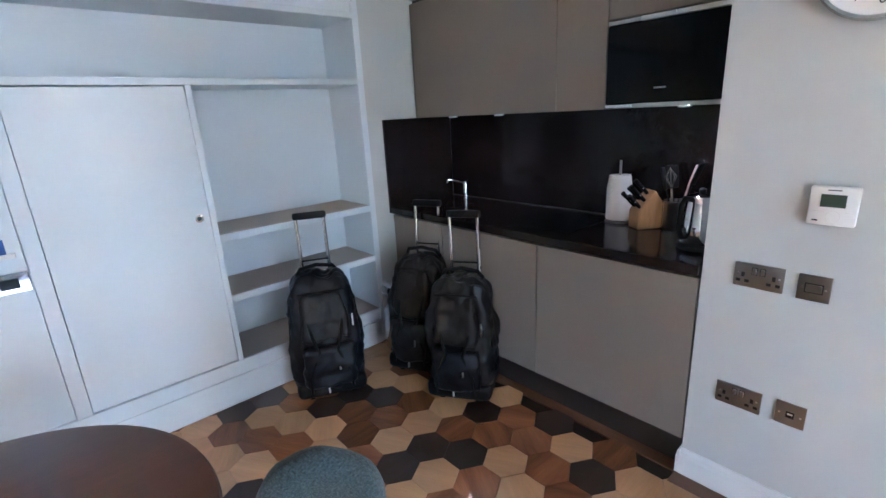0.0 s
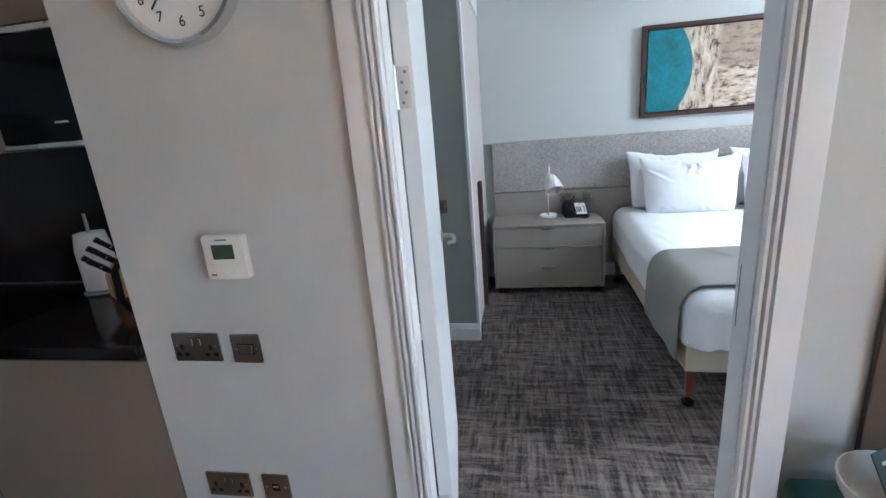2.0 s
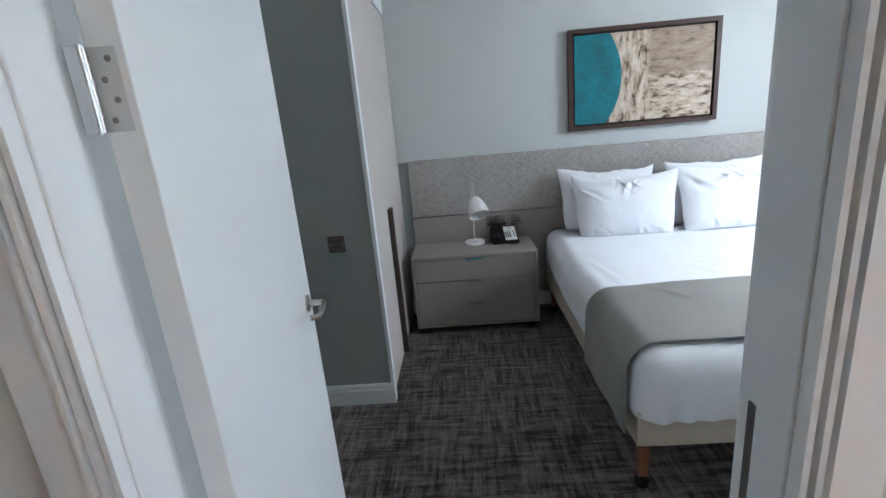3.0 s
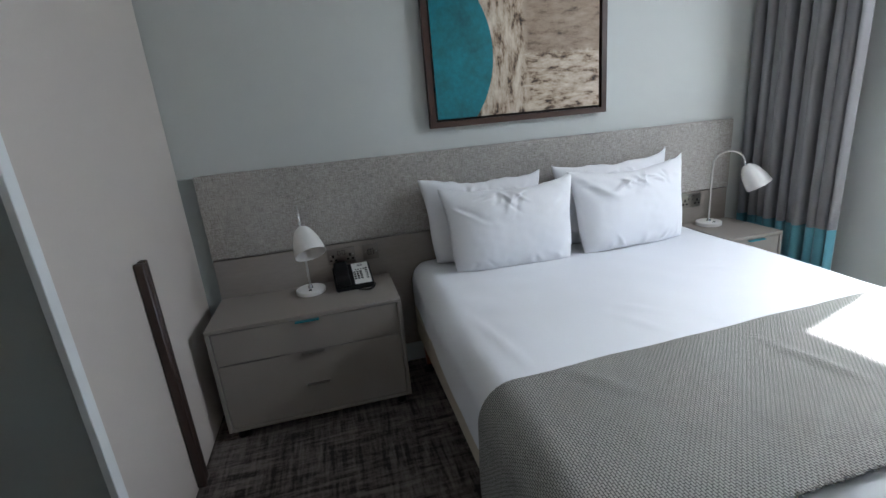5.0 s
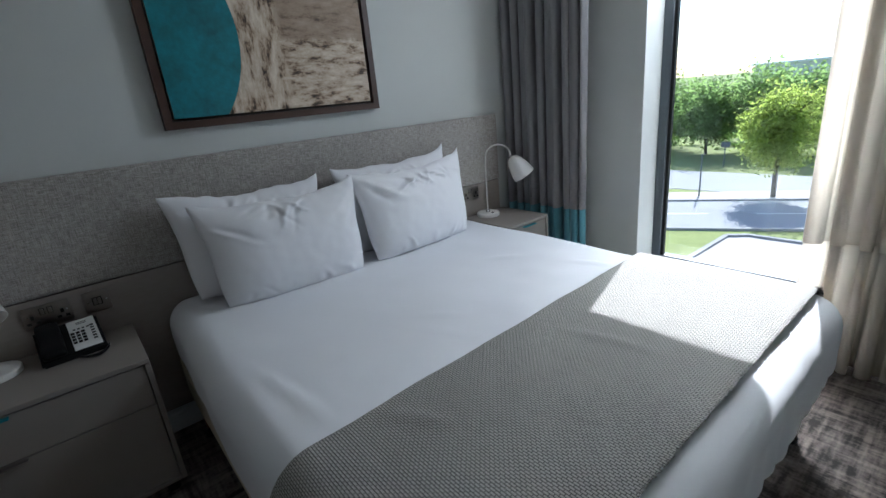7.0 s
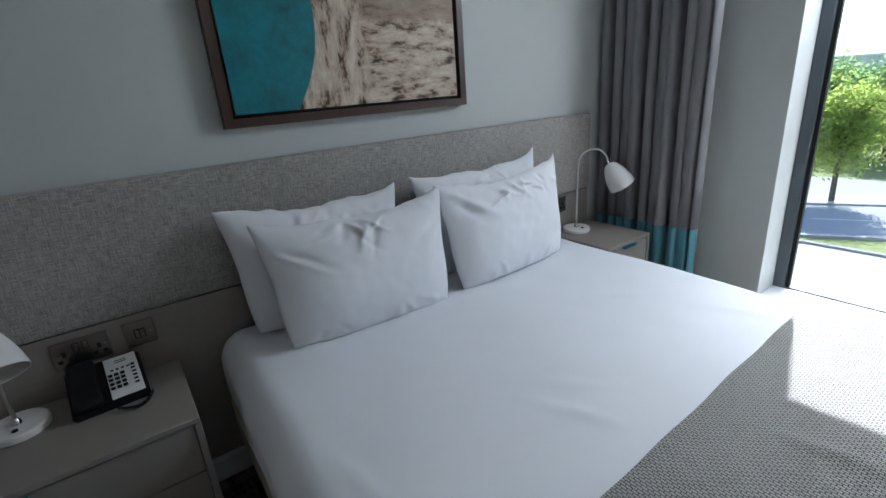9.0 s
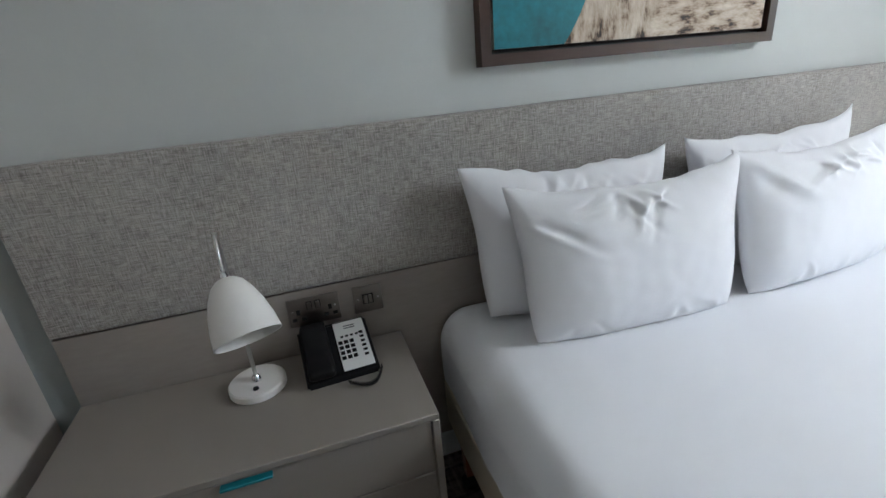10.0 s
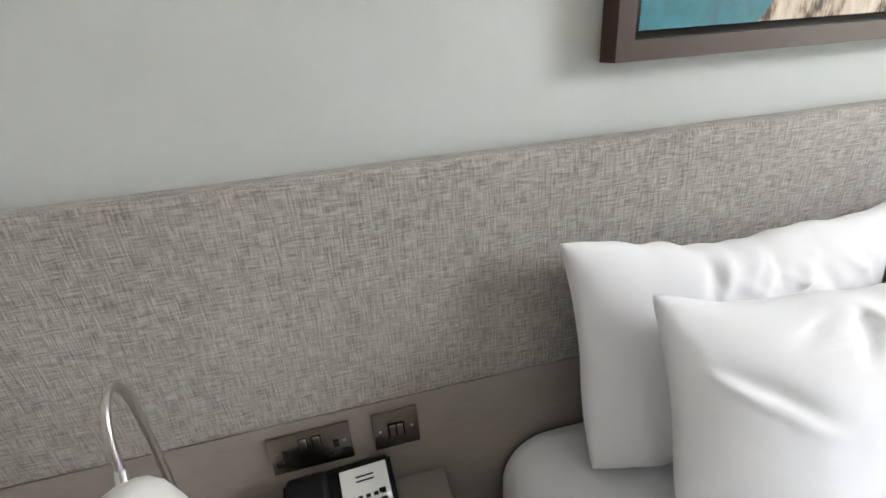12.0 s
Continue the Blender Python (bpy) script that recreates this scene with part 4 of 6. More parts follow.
def door_side_board():
    b = thing("black_board", (3.13, 0.42, 0), "tall black board standing against the wall behind the open door", "board")
    part("panel", box(2.86, 3.352, 0.412, 0.436, 0.012, 1.30, 0.003), BLACK, b)
    part("top_edge", box(2.855, 3.357, 0.408, 0.440, 1.301, 1.315, 0.003), BLACK, b)
    for x in (2.92, 3.32):
        part("foot", box(x - 0.02, x + 0.02, 0.40, 0.445, 0.0, 0.011, 0.002), BLACK, b)


door_side_board()


def headboard():
    h = thing("headboard", (4.75, -1.85, 0.12), "wide grey woven upholstered headboard with a taupe lower board", "headboard")
    bm = soft_box((4.735, -3.415, 0.792), (4.776, -0.287, 1.222), 0.010, 24, 0.0015, 9)
    part("upholstered_panel", bm, HEAD_CLOTH, h)
    part("lower_board", box(4.744, 4.776, -3.415, -0.287, 0.125, 0.788, 0.002), HEAD_LOW, h, "smooth taupe lower board")
    part("side_strip", box(4.762, 4.777, -0.286, -0.206, 0.125, 1.215, 0.002), GREY_WALL, h, "narrow grey side strip")


headboard()


def nightstand(y0, y1, label, handles):
    x0, x1 = 4.338, 4.742
    n = thing("nightstand", ((x0 + x1) / 2, (y0 + y1) / 2, 0), label, "nightstand", "nightstands")
    part("top", box(x0, x1, y0, y1, 0.567, 0.585, 0.002), NIGHT_TOP, n)
    part("side", box(x0, x1, y1 - 0.018, y1, 0.055, 0.566, 0.002), NIGHT, n)
    part("side", box(x0, x1, y0, y0 + 0.018, 0.055, 0.566, 0.002), NIGHT, n)
    part("bottom", box(x0, x1, y0 + 0.019, y1 - 0.019, 0.055, 0.072, 0.002), NIGHT, n)
    part("back", box(x1 - 0.01, x1, y0 + 0.019, y1 - 0.019, 0.073, 0.566), NIGHT, n)
    for lo, hi in ((0.403, 0.563), (0.075, 0.399)):
        d = part("drawer", box(x0 + 0.006, x0 + 0.35, y0 + 0.021, y1 - 0.021, lo, hi, 0.0015), NIGHT, n)
        mid = (y0 + y1) / 2
        for z in ((hi - 0.002, 0.231) if hi < 0.5 else (hi - 0.004,)):
            part("handle", box(x0 - 0.012, x0 + 0.008, mid - 0.054, mid + 0.054, z - 0.007, z, 0.0015), TEAL_METAL if hi > 0.5 else BRONZE, d, "slim metal lip handle")
    for y in (y0 + 0.05, y1 - 0.05):
        for x in (x0 + 0.05, x1 - 0.05):
            part("foot", turned([(0.02, 0), (0.024, 0.004), (0.026, 0.054)], (x, y, 0), 14), BLACK, n)
    return n


nightstand(-1.165, -0.287, "wide taupe nightstand with drawers and slim handles", 3)
nightstand(-3.43, -3.06, "narrow taupe nightstand beside the curtain", 2)
plate("bedside_double_socket", "brushed nickel double socket in the headboard", "wall socket", (4.743, -0.923, 0.722), 0.146, 0.086, "-x", DOUBLE)
plate("bedside_switch", "brushed nickel bedside light switch", "light switch", (4.743, -1.080, 0.722), 0.086, 0.086, "-x", SINGLE + [("switch", 0, 0)])
plate("bedside_double_socket", "brushed nickel double socket by the window-side nightstand", "wall socket", (4.743, -3.135, 0.735), 0.146, 0.086, "-x", DOUBLE)
plate("bedside_switch", "brushed nickel switch half behind the pillow", "light switch", (4.743, -2.985, 0.735), 0.086, 0.086, "-x", SINGLE + [("switch", 0, 0)])


def bedside_lamp(base, arm, lean):
    """White bell shade on a bent steel arm."""
    b = Vector((base[0], base[1], 0.585))
    a = Vector((arm[0], arm[1], 0))
    l = thing("bedside_lamp", b, "white bell-shaded bedside lamp on a bent steel arm", "table lamp", "bedside lamps")
    part("base", turned([(0.070, 0), (0.074, 0.003), (0.074, 0.020), (0.070, 0.024), (0.0, 0.025)], b, 36), SATIN_WHITE, l)
    part("switch_button", turned([(0.008, 0.025), (0.007, 0.029), (0.0, 0.030)], b + Vector((-0.042, 0.0, 0)), 14), BLACK, l)
    part("collar", turned([(0.014, 0.025), (0.012, 0.034), (0.007, 0.042)], b, 16), CHROME, l)
    reach = a.length
    d = a.normalized()
    pts = [b + Vector((0, 0, 0.04)), b + Vector((0, 0, 0.2)), b + Vector((0, 0, 0.345))]
    r = reach / 2
    for k in range(1, 11):
        t = math.pi * k / 10
        pts.append(b + Vector((0, 0, 0.375)) + d * (r * (1 - math.cos(t))) + Vector((0, 0, 0.080 * math.sin(t))))
    part("arm", tube(pts, 0.0055, 10), STEEL, l)
    tip = pts[-1]
    way = Vector((lean[0], lean[1], -1)).normalized()
    m = Matrix.Translation(tip) @ way.to_track_quat("Z", "Y").to_matrix().to_4x4()
    part("neck", moved(turned([(0.007, -0.006), (0.009, 0.004), (0.009, 0.012)], (0, 0, 0), 14), m), CHROME, l)
    prof = [(0.010, 0.010), (0.022, 0.014), (0.036, 0.026), (0.050, 0.052), (0.061, 0.084), (0.069, 0.120), (0.073, 0.156)]
    inner = [(r - 0.0025, h) for r, h in reversed(prof)]
    part("shade", moved(turned(prof + inner + [(0.0, 0.0125)], (0, 0, 0), 40), m), SATIN_WHITE, l)
    part("bulb", moved(turned([(0.012, 0.02), (0.012, 0.06), (0.022, 0.085), (0.018, 0.105), (0.0, 0.112)], (0, 0, 0), 16), m), WHITE_PLASTIC, l)
    return l


bedside_lamp((4.628, -0.745), (-0.096, -0.010), (-0.72, -0.26))
bedside_lamp((4.655, -3.205), (-0.08, -0.155), (-0.42, -0.46))


def telephone():
    c = Vector((4.645, -0.965, 0.585))
    p = thing("telephone", c, "black desk telephone with a white keypad panel", "telephone")
    m = Matrix.Translation(c) @ pose(0, 0, 0, 0, 0, 3)
    bm = bmesh.new()
    side = [(-0.095, 0.0), (0.085, 0.0), (0.085, 0.085), (0.07, 0.09), (-0.09, 0.022)]
    a = [bm.verts.new((x, -0.098, z)) for x, z in side]
    b = [bm.verts.new((x, 0.098, z)) for x, z in side]
    bm.faces.new(a)
    bm.faces.new(b[::-1])
    for i in range(5):
        bm.faces.new((a[i], a[(i + 1) % 5], b[(i + 1) % 5], b[i]))
    bmesh.ops.bevel(bm, geom=bm.edges[:], offset=0.006, segments=2, affect="EDGES")
    part("body", moved(bm, m), BLACK, p)
    tilt = m @ pose(-0.01, 0, 0.0575, 0, -23.0, 0)
    part("handset", moved(soft_box((-0.092, 0.018, 0.001), (0.088, 0.090, 0.030), 0.012, 8, shape=lambda q: q - Vector((0, 0, 0.012 * max(0, 1 - (q.x / 0.06) ** 2)))), tilt), BLACK, p)
    panel = part("key_panel", moved(box(-0.082, 0.082, -0.088, -0.002, 0.001, 0.0035, 0.001), tilt), WHITE_PLASTIC, p, "white printed key panel")
    for i in range(4):
        for j in range(3):
            part("key", moved(box(-0.048 + i * 0.017, -0.036 + i * 0.017, -0.049 + j * 0.016, -0.037 + j * 0.016, 0.0036, 0.006, 0.001), tilt), BLACK, panel)
    for i in range(6):
        part("key", moved(box(-0.050 + i * 0.0155, -0.042 + i * 0.0155, -0.079, -0.067, 0.0036, 0.005, 0.001), tilt), BLACK, panel)
    for j in range(5):
        part("key", moved(box(0.026, 0.032, -0.079 + j * 0.014, -0.071 + j * 0.014, 0.0036, 0.005), tilt), BLACK, panel)
    part("print_bar", moved(box(0.055, 0.058, -0.062, -0.030, 0.0036, 0.004), tilt), INK, panel)
    part("print_bar", moved(box(0.063, 0.066, -0.062, -0.030, 0.0036, 0.004), tilt), INK, panel)
    coil = []
    for i in range(170):
        t = i / 169
        base = Vector((-0.055 - 0.062 * math.sin(math.pi * t * 0.85), -0.104 + 0.075 * t * 1.3 - 0.012 * math.sin(math.pi * t), 0.010))
        base.x -= 0.028
        coil.append(m @ (base + Vector((math.cos(i * 0.9) * 0.005, 0, 0.001 + math.sin(i * 0.9) * 0.005))))
    part("coiled_cord", tube(coil, 0.0016, 5), BLACK, p)


telephone()


# ---- bed ----
BX0, BX1, BY0, BY1, BTOP = 2.755, 4.73, -3.03, -1.262, 0.622
RB = 0.105


def bed():
    b = thing("bed", ((BX0 + BX1) / 2, (BY0 + BY1) / 2, 0), "large double bed made with smooth white linen on a cream divan", "bed")
    part("divan_base", soft_box((BX0 + 0.07, BY0 + 0.02, 0.188), (BX1, BY1 - 0.02, 0.372), 0.02, 16, 0.002, 5), DIVAN, b, "cream upholstered divan base")

    def crease(p):
        q = p.copy()
        q.x = min(q.x, BX1)
        q.z = max(q.z, 0.350)
        if q.y > BY1 - 0.3:
            q.y -= 0.028 * min(1.0, max(0.0, (q.x - 3.9) / 0.6)) * (q.y - BY1 + 0.3) / 0.3
        if q.z > 0.5:
            for cx, cy, ang, ln in ((3.63, -1.93, 0.5, 0.16), (3.72, -2.0, 0.75, 0.13), (3.70, -1.42, 0.15, 0.35), (3.95, -2.6, 0.9, 0.12), (3.58, -2.75, 0.3, 0.14)):
                u = (q.x - cx) * math.cos(ang) + (q.y - cy) * math.sin(ang)
                v = -(q.x - cx) * math.sin(ang) + (q.y - cy) * math.cos(ang)
                q.z += 0.008 * math.exp(-(u / ln) ** 2 * 3 - (v / 0.014) ** 2)
        if q.z < 0.56 and q.x < BX0 + 0.06:
            q.x += 0.007 * math.sin(q.y * 58 + 3 * noise.noise(Vector((q.y * 4, q.z * 5, 1)))) * (0.56 - q.z) / 0.2 * (0.5 + 0.9 * math.exp(-((q.y - BY1 + 0.13) / 0.12) ** 2))
        if q.z < 0.5:
            k = (0.5 - q.z) / 0.16
            q.z += 0.015 * noise.noise(Vector((q.x * 3, q.y * 3, 4))) * k
        return q

    part("duvet", soft_box((BX0, BY0, 0.275), (BX1 + 0.11, BY1, BTOP), RB, 96, 0.008, 2.6, 3.0, shape=crease), LINEN, b, "smooth white fitted duvet", 180)
    for x in (BX0 + 0.095, BX1 - 0.12):
        for y in (BY0 + 0.08, BY1 - 0.055):
            leg = part("leg", tube([(x, y, 0.05), (x, y, 0.19)], [0.022, 0.03], 4), OAK_LEG, b, "short reddish wooden leg", 0)
            part("castor", turned([(0.020, 0.0), (0.030, 0.006), (0.031, 0.022), (0.014, 0.030), (0.010, 0.050)], (x, y, 0), 18), BLACK, leg)
    part("seam", tube([(BX0 + 0.035 + 0.3 * i, BY1 - 0.019, 0.366) for i in range(7)], 0.004, 6), DIVAN, b)


bed()


def pillow(name_label, centre, w, h, t, lean, yaw, seed, n=96, droop=0.0, crease=1.0, ear_up=0.028):
    """A plump pillow standing on its long side, creased where it was gripped."""
    bm = bmesh.new()
    grids = []
    rnd = random.Random(int(seed * 10))
    folds = []      # start, direction, length, width, height of each crease
    grip = rnd.uniform(-0.05, 0.25)
    for q in range(12):
        a = radians(-90 + rnd.uniform(-62, 62))
        folds.append((grip + rnd.gauss(0, 0.30), rnd.uniform(0.70, 0.96), math.cos(a), math.sin(a), rnd.uniform(0.22, 0.6), rnd.uniform(0.022, 0.045), crease * rnd.choice((1, 1, -0.7)) * rnd.uniform(0.012, 0.022)))
    for q in range(5):
        a = radians(rnd.choice((rnd.uniform(-70, -30), rnd.uniform(-150, -110))))
        folds.append((rnd.choice((-1, 1)) * rnd.uniform(0.6, 0.95), rnd.uniform(0.4, 0.95), math.cos(a), math.sin(a), rnd.uniform(0.3, 0.7), rnd.uniform(0.04, 0.08), crease * rnd.choice((1, -0.8)) * rnd.uniform(0.007, 0.013)))
    for q in range(7):
        a = radians(90 + rnd.uniform(-50, 50))
        folds.append((rnd.uniform(-0.9, 0.9), -0.92, math.cos(a), math.sin(a), rnd.uniform(0.15, 0.45), rnd.uniform(0.03, 0.06), rnd.choice((1, -1)) * rnd.uniform(0.006, 0.013)))
    for side in (1, -1):
        g = []
        for i in range(n + 1):
            row = []
            for j in range(n + 1):
                u, v = 2 * i / n - 1, 2 * j / n - 1
                ear = 1 - 0.10 * (1 - v * v) ** 1.5 if v > 0 else 0.90 - 0.05 * v * v
                ear2 = 1 - 0.13 * (1 - u * u) ** 1.5
                x = u * w / 2 * ear
                z = v * h / 2 * (ear2 if v > 0 else 0.90 - 0.04 * abs(u) ** 4)
                puff = max(0.0, (1 - abs(u) ** 2.6) * (1 - abs(v) ** 2.6)) ** 0.55
                edge = 1 - puff
                p = Vector((x * 5, z * 5, seed + side * 3))
                wr = noise.noise(p * 0.6) * 0.012 + noise.noise(p * 1.7) * 0.004 + noise.noise(p * 4.5) * 0.0014
                warp = 0.05 * noise.noise(Vector((u * 3, v * 3, seed + 30)))
                if side < 0:
                    for fu, fv, du, dv, ln, wd, hg in folds:
                        along = (u - fu) * du + (v - fv) * dv
                        if -0.1 < along < ln:
                            off = (v - fv) * du - (u - fu) * dv + warp
                            if abs(off) < wd * 3:
                                wr += hg * math.exp(-(off / wd) ** 2) * (1 - along / ln) * min(1.0, (along + 0.1) * 6)
                y = side * (t / 2 * puff) + side * wr * min(1.0, puff * 1.8)
                z2 = z + ear_up * max(0.0, v) * abs(u) ** 9 * (1.2 - 0.5 * u) + droop * u + (0.016 * noise.noise(Vector((u * 1.9, v * 1.6, seed + 20))) + 0.008 * noise.noise(Vector((u * 6, v * 2, seed + 5)))) * edge * (1 if v > 0 else 0.4)
                row.append(bm.verts.new((y, x, z2 + h * 0.47)))
            g.append(row)
        grids.append(g)
    for g in grids:
        for i in range(n):
            for j in range(n):
                bm.faces.new((g[i][j], g[i + 1][j], g[i + 1][j + 1], g[i][j + 1]))
    bmesh.ops.remove_doubles(bm, verts=bm.verts, dist=0.0006)
    bmesh.ops.transform(bm, matrix=pose(*centre, 0, lean, yaw), verts=bm.verts)
    return solid("pillow", bm, PILLOW, name_label, "pillow", group="bed pillows", smooth=180)


pillow("plump white cotton pillow upright against the headboard", (4.60, -1.712, 0.608), 0.69, 0.478, 0.17, 8, 0, 1.3, droop=0.010, crease=0.45, ear_up=0.008)
pillow("plump white cotton pillow upright against the headboard", (4.60, -2.50, 0.608), 0.74, 0.485, 0.17, 8, 0, 4.6, crease=0.45, ear_up=0.02)
pillow("creased white cotton pillow leaning on another pillow", (4.415, -1.79, 0.606), 0.72, 0.455, 0.17, 12, -4, 7.9, droop=0.002, ear_up=0.010)
pillow("creased white cotton pillow leaning on another pillow", (4.42, -2.50, 0.608), 0.74, 0.465, 0.17, 11, 3, 11.2, droop=0.0, ear_up=0.018)


def bed_throw():
    x0, x1 = 2.845, 3.40
    off = 0.010
    def at(s):
        """Cross-section over the bed: down one side, over the top, down the other."""
        lo_l = 0.255
        side = BTOP - RB - lo_l
        arc = math.pi / 2 * (RB + off)
        flat = (BY1 - RB) - (BY0 + RB)
        if s < side:
            return (BY1 + off, lo_l + s), (1, 0)
        s -= side
        if s < arc:
            a = s / (RB + off)
            return (BY1 - RB + (RB + off) * math.cos(a), BTOP - RB + (RB + off) * math.sin(a)), (math.cos(a), math.sin(a))
        s -= arc
        if s < flat:
            return (BY1 - RB - s, BTOP + off), (0, 1)
        s -= flat
        if s < arc:
            a = math.pi / 2 + s / (RB + off)
            return (BY0 + RB + (RB + off) * math.cos(a), BTOP - RB + (RB + off) * math.sin(a)), (math.cos(a), math.sin(a))
        s -= arc
        return (BY0 - off, BTOP - RB - s), (-1, 0)
    total = 2 * (BTOP - RB - 0.29) + math.pi * (RB + off) + (BY1 - BY0 - 0.15)
    n, k = 150, 44
    bm = bmesh.new()
    layers = []
    for thick in (0.0, 0.007):
        g = []
        for i in range(n + 1):
            (y, z), (ny, nz) = at(total * i / n)
            row = []
            for j in range(k + 1):
                v = j / k
                edge = 0.0015 * math.sin(i * 0.31)
                x = x0 + (x1 - x0) * v + 0.085 * (i / n) * v + edge
                wv = 0.006 * noise.noise(Vector((x * 3.2, y * 3.2, z * 3.2))) + 0.004
                for cx, cy, ang, ln in ((3.30, -1.60, 0.55, 0.16), (3.18, -2.2, 0.2, 0.2)):
                    a = (x - cx) * math.cos(ang) + (y - cy) * math.sin(ang)
                    b2 = -(x - cx) * math.sin(ang) + (y - cy) * math.cos(ang)
                    if nz > 0.5:
                        wv += 0.011 * math.exp(-(a / ln) ** 2 * 3 - (b2 / 0.018) ** 2)
                d = thick + wv
                if abs(ny) > 0.9:
                    d += 0.003 * (1 + math.sin(x * 24 + 1)) * min(1.0, max(0.0, (0.55 - z) / 0.2))
                row.append(bm.verts.new((x, y + ny * d, z + nz * d)))
            g.append(row)
        layers.append(g)
    for g in layers:
        for i in range(n):
            for j in range(k):
                bm.faces.new((g[i][j], g[i + 1][j], g[i + 1][j + 1], g[i][j + 1]))
    a, b = layers
    for i in range(n):
        for j in (0, k):
            bm.faces.new((a[i][j], a[i + 1][j], b[i + 1][j], b[i][j]))
    for j in range(k):
        for i in (0, n):
            bm.faces.new((a[i][j], a[i][j + 1], b[i][j + 1], b[i][j]))
    t = thing("bed_throw", (3.17, -2.15, 0.32), "ribbed grey woven throw laid across the bed end", "throw")
    part("cloth", bm, THROW, t, smooth=60)
    for v, xs in ((0, x0),):
        fr = bmesh.new()
        m = 330
        for q in range(m):
            s = total * (q + 0.5) / m
            (y, z), (ny, nz) = at(s)
            x = x0 + (x1 - x0) * v + 0.085 * (q / m) * v
            y, z = y + ny * 0.010, z + nz * 0.010
            ty, tz = -nz, ny
            w = 0.0032
            ln = 0.009 + 0.005 * random.random()
            sg = -1 if v == 0 else 1
            c = Vector((x + sg * (ln / 2 - 0.004), y, z))
            bend = random.uniform(-0.003, 0.003)
            vs = []
            for ex in (-1, 1):
                for ey in (-1, 1):
                    for ez in (-1, 1):
                        o = Vector((ex * ln / 2, 0, 0)) + Vector((0, ty, tz)) * (ey * w + (bend if ex == sg else 0)) + Vector((0, ny, nz)) * (ez * 0.0022)
                        vs.append(fr.verts.new(c + o))
            for f in ((0, 1, 3, 2), (4, 6, 7, 5), (0, 4, 5, 1), (2, 3, 7, 6), (0, 2, 6, 4), (1, 5, 7, 3)):
                fr.faces.new([vs[q2] for q2 in f])
        part("fringe", fr, THROW, t, "short stitched edge", 0, kind="stuff")


bed_throw()


# ---- picture ----
def picture():
    y0, y1, z0, z1 = -2.515, -1.482, 1.335, 2.012
    p = thing("picture", (XB, (y0 + y1) / 2, z0), "abstract painting with a teal half disc in a walnut frame", "picture")
    w, dp = 0.030, 0.045
    for a, b, c, d in ((y0, y1, z0, z0 + w), (y0, y1, z1 - w, z1)):
        bm = bmesh.new()
        s = 1 if c == z0 else -1
        e = c if s > 0 else d
        outer = [(a, e), (b, e), (b - w, e + s * w), (a + w, e + s * w)]
        lo = [bm.verts.new((XB - 0.002, y, z)) for y, z in outer]
        hi = [bm.verts.new((XB - dp, y, z)) for y, z in outer]
        bm.faces.new(lo)
        bm.faces.new(hi[::-1])
        for i in range(4):
            bm.faces.new((lo[i], lo[(i + 1) % 4], hi[(i + 1) % 4], hi[i]))
        part("frame_bar", bm, FRAME_WOOD, p, smooth=0)
    for e, s in ((y0, 1), (y1, -1)):
        bm = bmesh.new()
        outer = [(e, z0), (e, z1), (e + s * w, z1 - w), (e + s * w, z0 + w)]
        lo = [bm.verts.new((XB - 0.002, y, z)) for y, z in outer]
        hi = [bm.verts.new((XB - dp, y, z)) for y, z in outer]
        bm.faces.new(lo)
        bm.faces.new(hi[::-1])
        for i in range(4):
            bm.faces.new((lo[i], lo[(i + 1) % 4], hi[(i + 1) % 4], hi[i]))
        part("frame_bar", bm, FRAME_WOOD, p, smooth=0)
    part("liner", box(XB - 0.012, XB - 0.002, y0 + w, y1 - w, z0 + w, z1 - w), LINER, p)
    g = 0.012
    cy0, cy1, cz0, cz1 = y0 + w + g, y1 - w - g, z0 + w + g, z1 - w - g
    at = Vector((XB - 0.03, (cy0 + cy1) / 2, (cz0 + cz1) / 2))
    canvas = new("canvas", mesh_of("canvas", moved(box(XB - 0.034, XB - 0.013, cy0, cy1, cz0, cz1, 0.001), Matrix.Translation(-at)), PAINTING, 0))
    canvas.parent, canvas.location = p, at - p.location
    yc, zc, r = -1.345, 1.690, 0.505
    pts = [(cy1, cz0)]
    lo_a, hi_a = math.asin((cz0 - zc) / r), math.asin((cz1 - zc) / r)
    for i in range(41):
        a = lo_a + (hi_a - lo_a) * i / 40
        pts.append((yc - r * math.cos(a), zc + r * math.sin(a)))
    pts.append((cy1, cz1))
    bm = bmesh.new()
    lo = [bm.verts.new((XB - 0.034, y, z)) for y, z in pts]
    hi = [bm.verts.new((XB - 0.0355, y, z)) for y, z in pts]
    bm.faces.new(hi)
    k = len(pts)
    for i in range(k):
        bm.faces.new((lo[i], lo[(i + 1) % k], hi[(i + 1) % k], hi[i]))
    part("teal_disc", bm, TEAL_PAINT, p, "teal painted half disc", 0)


picture()


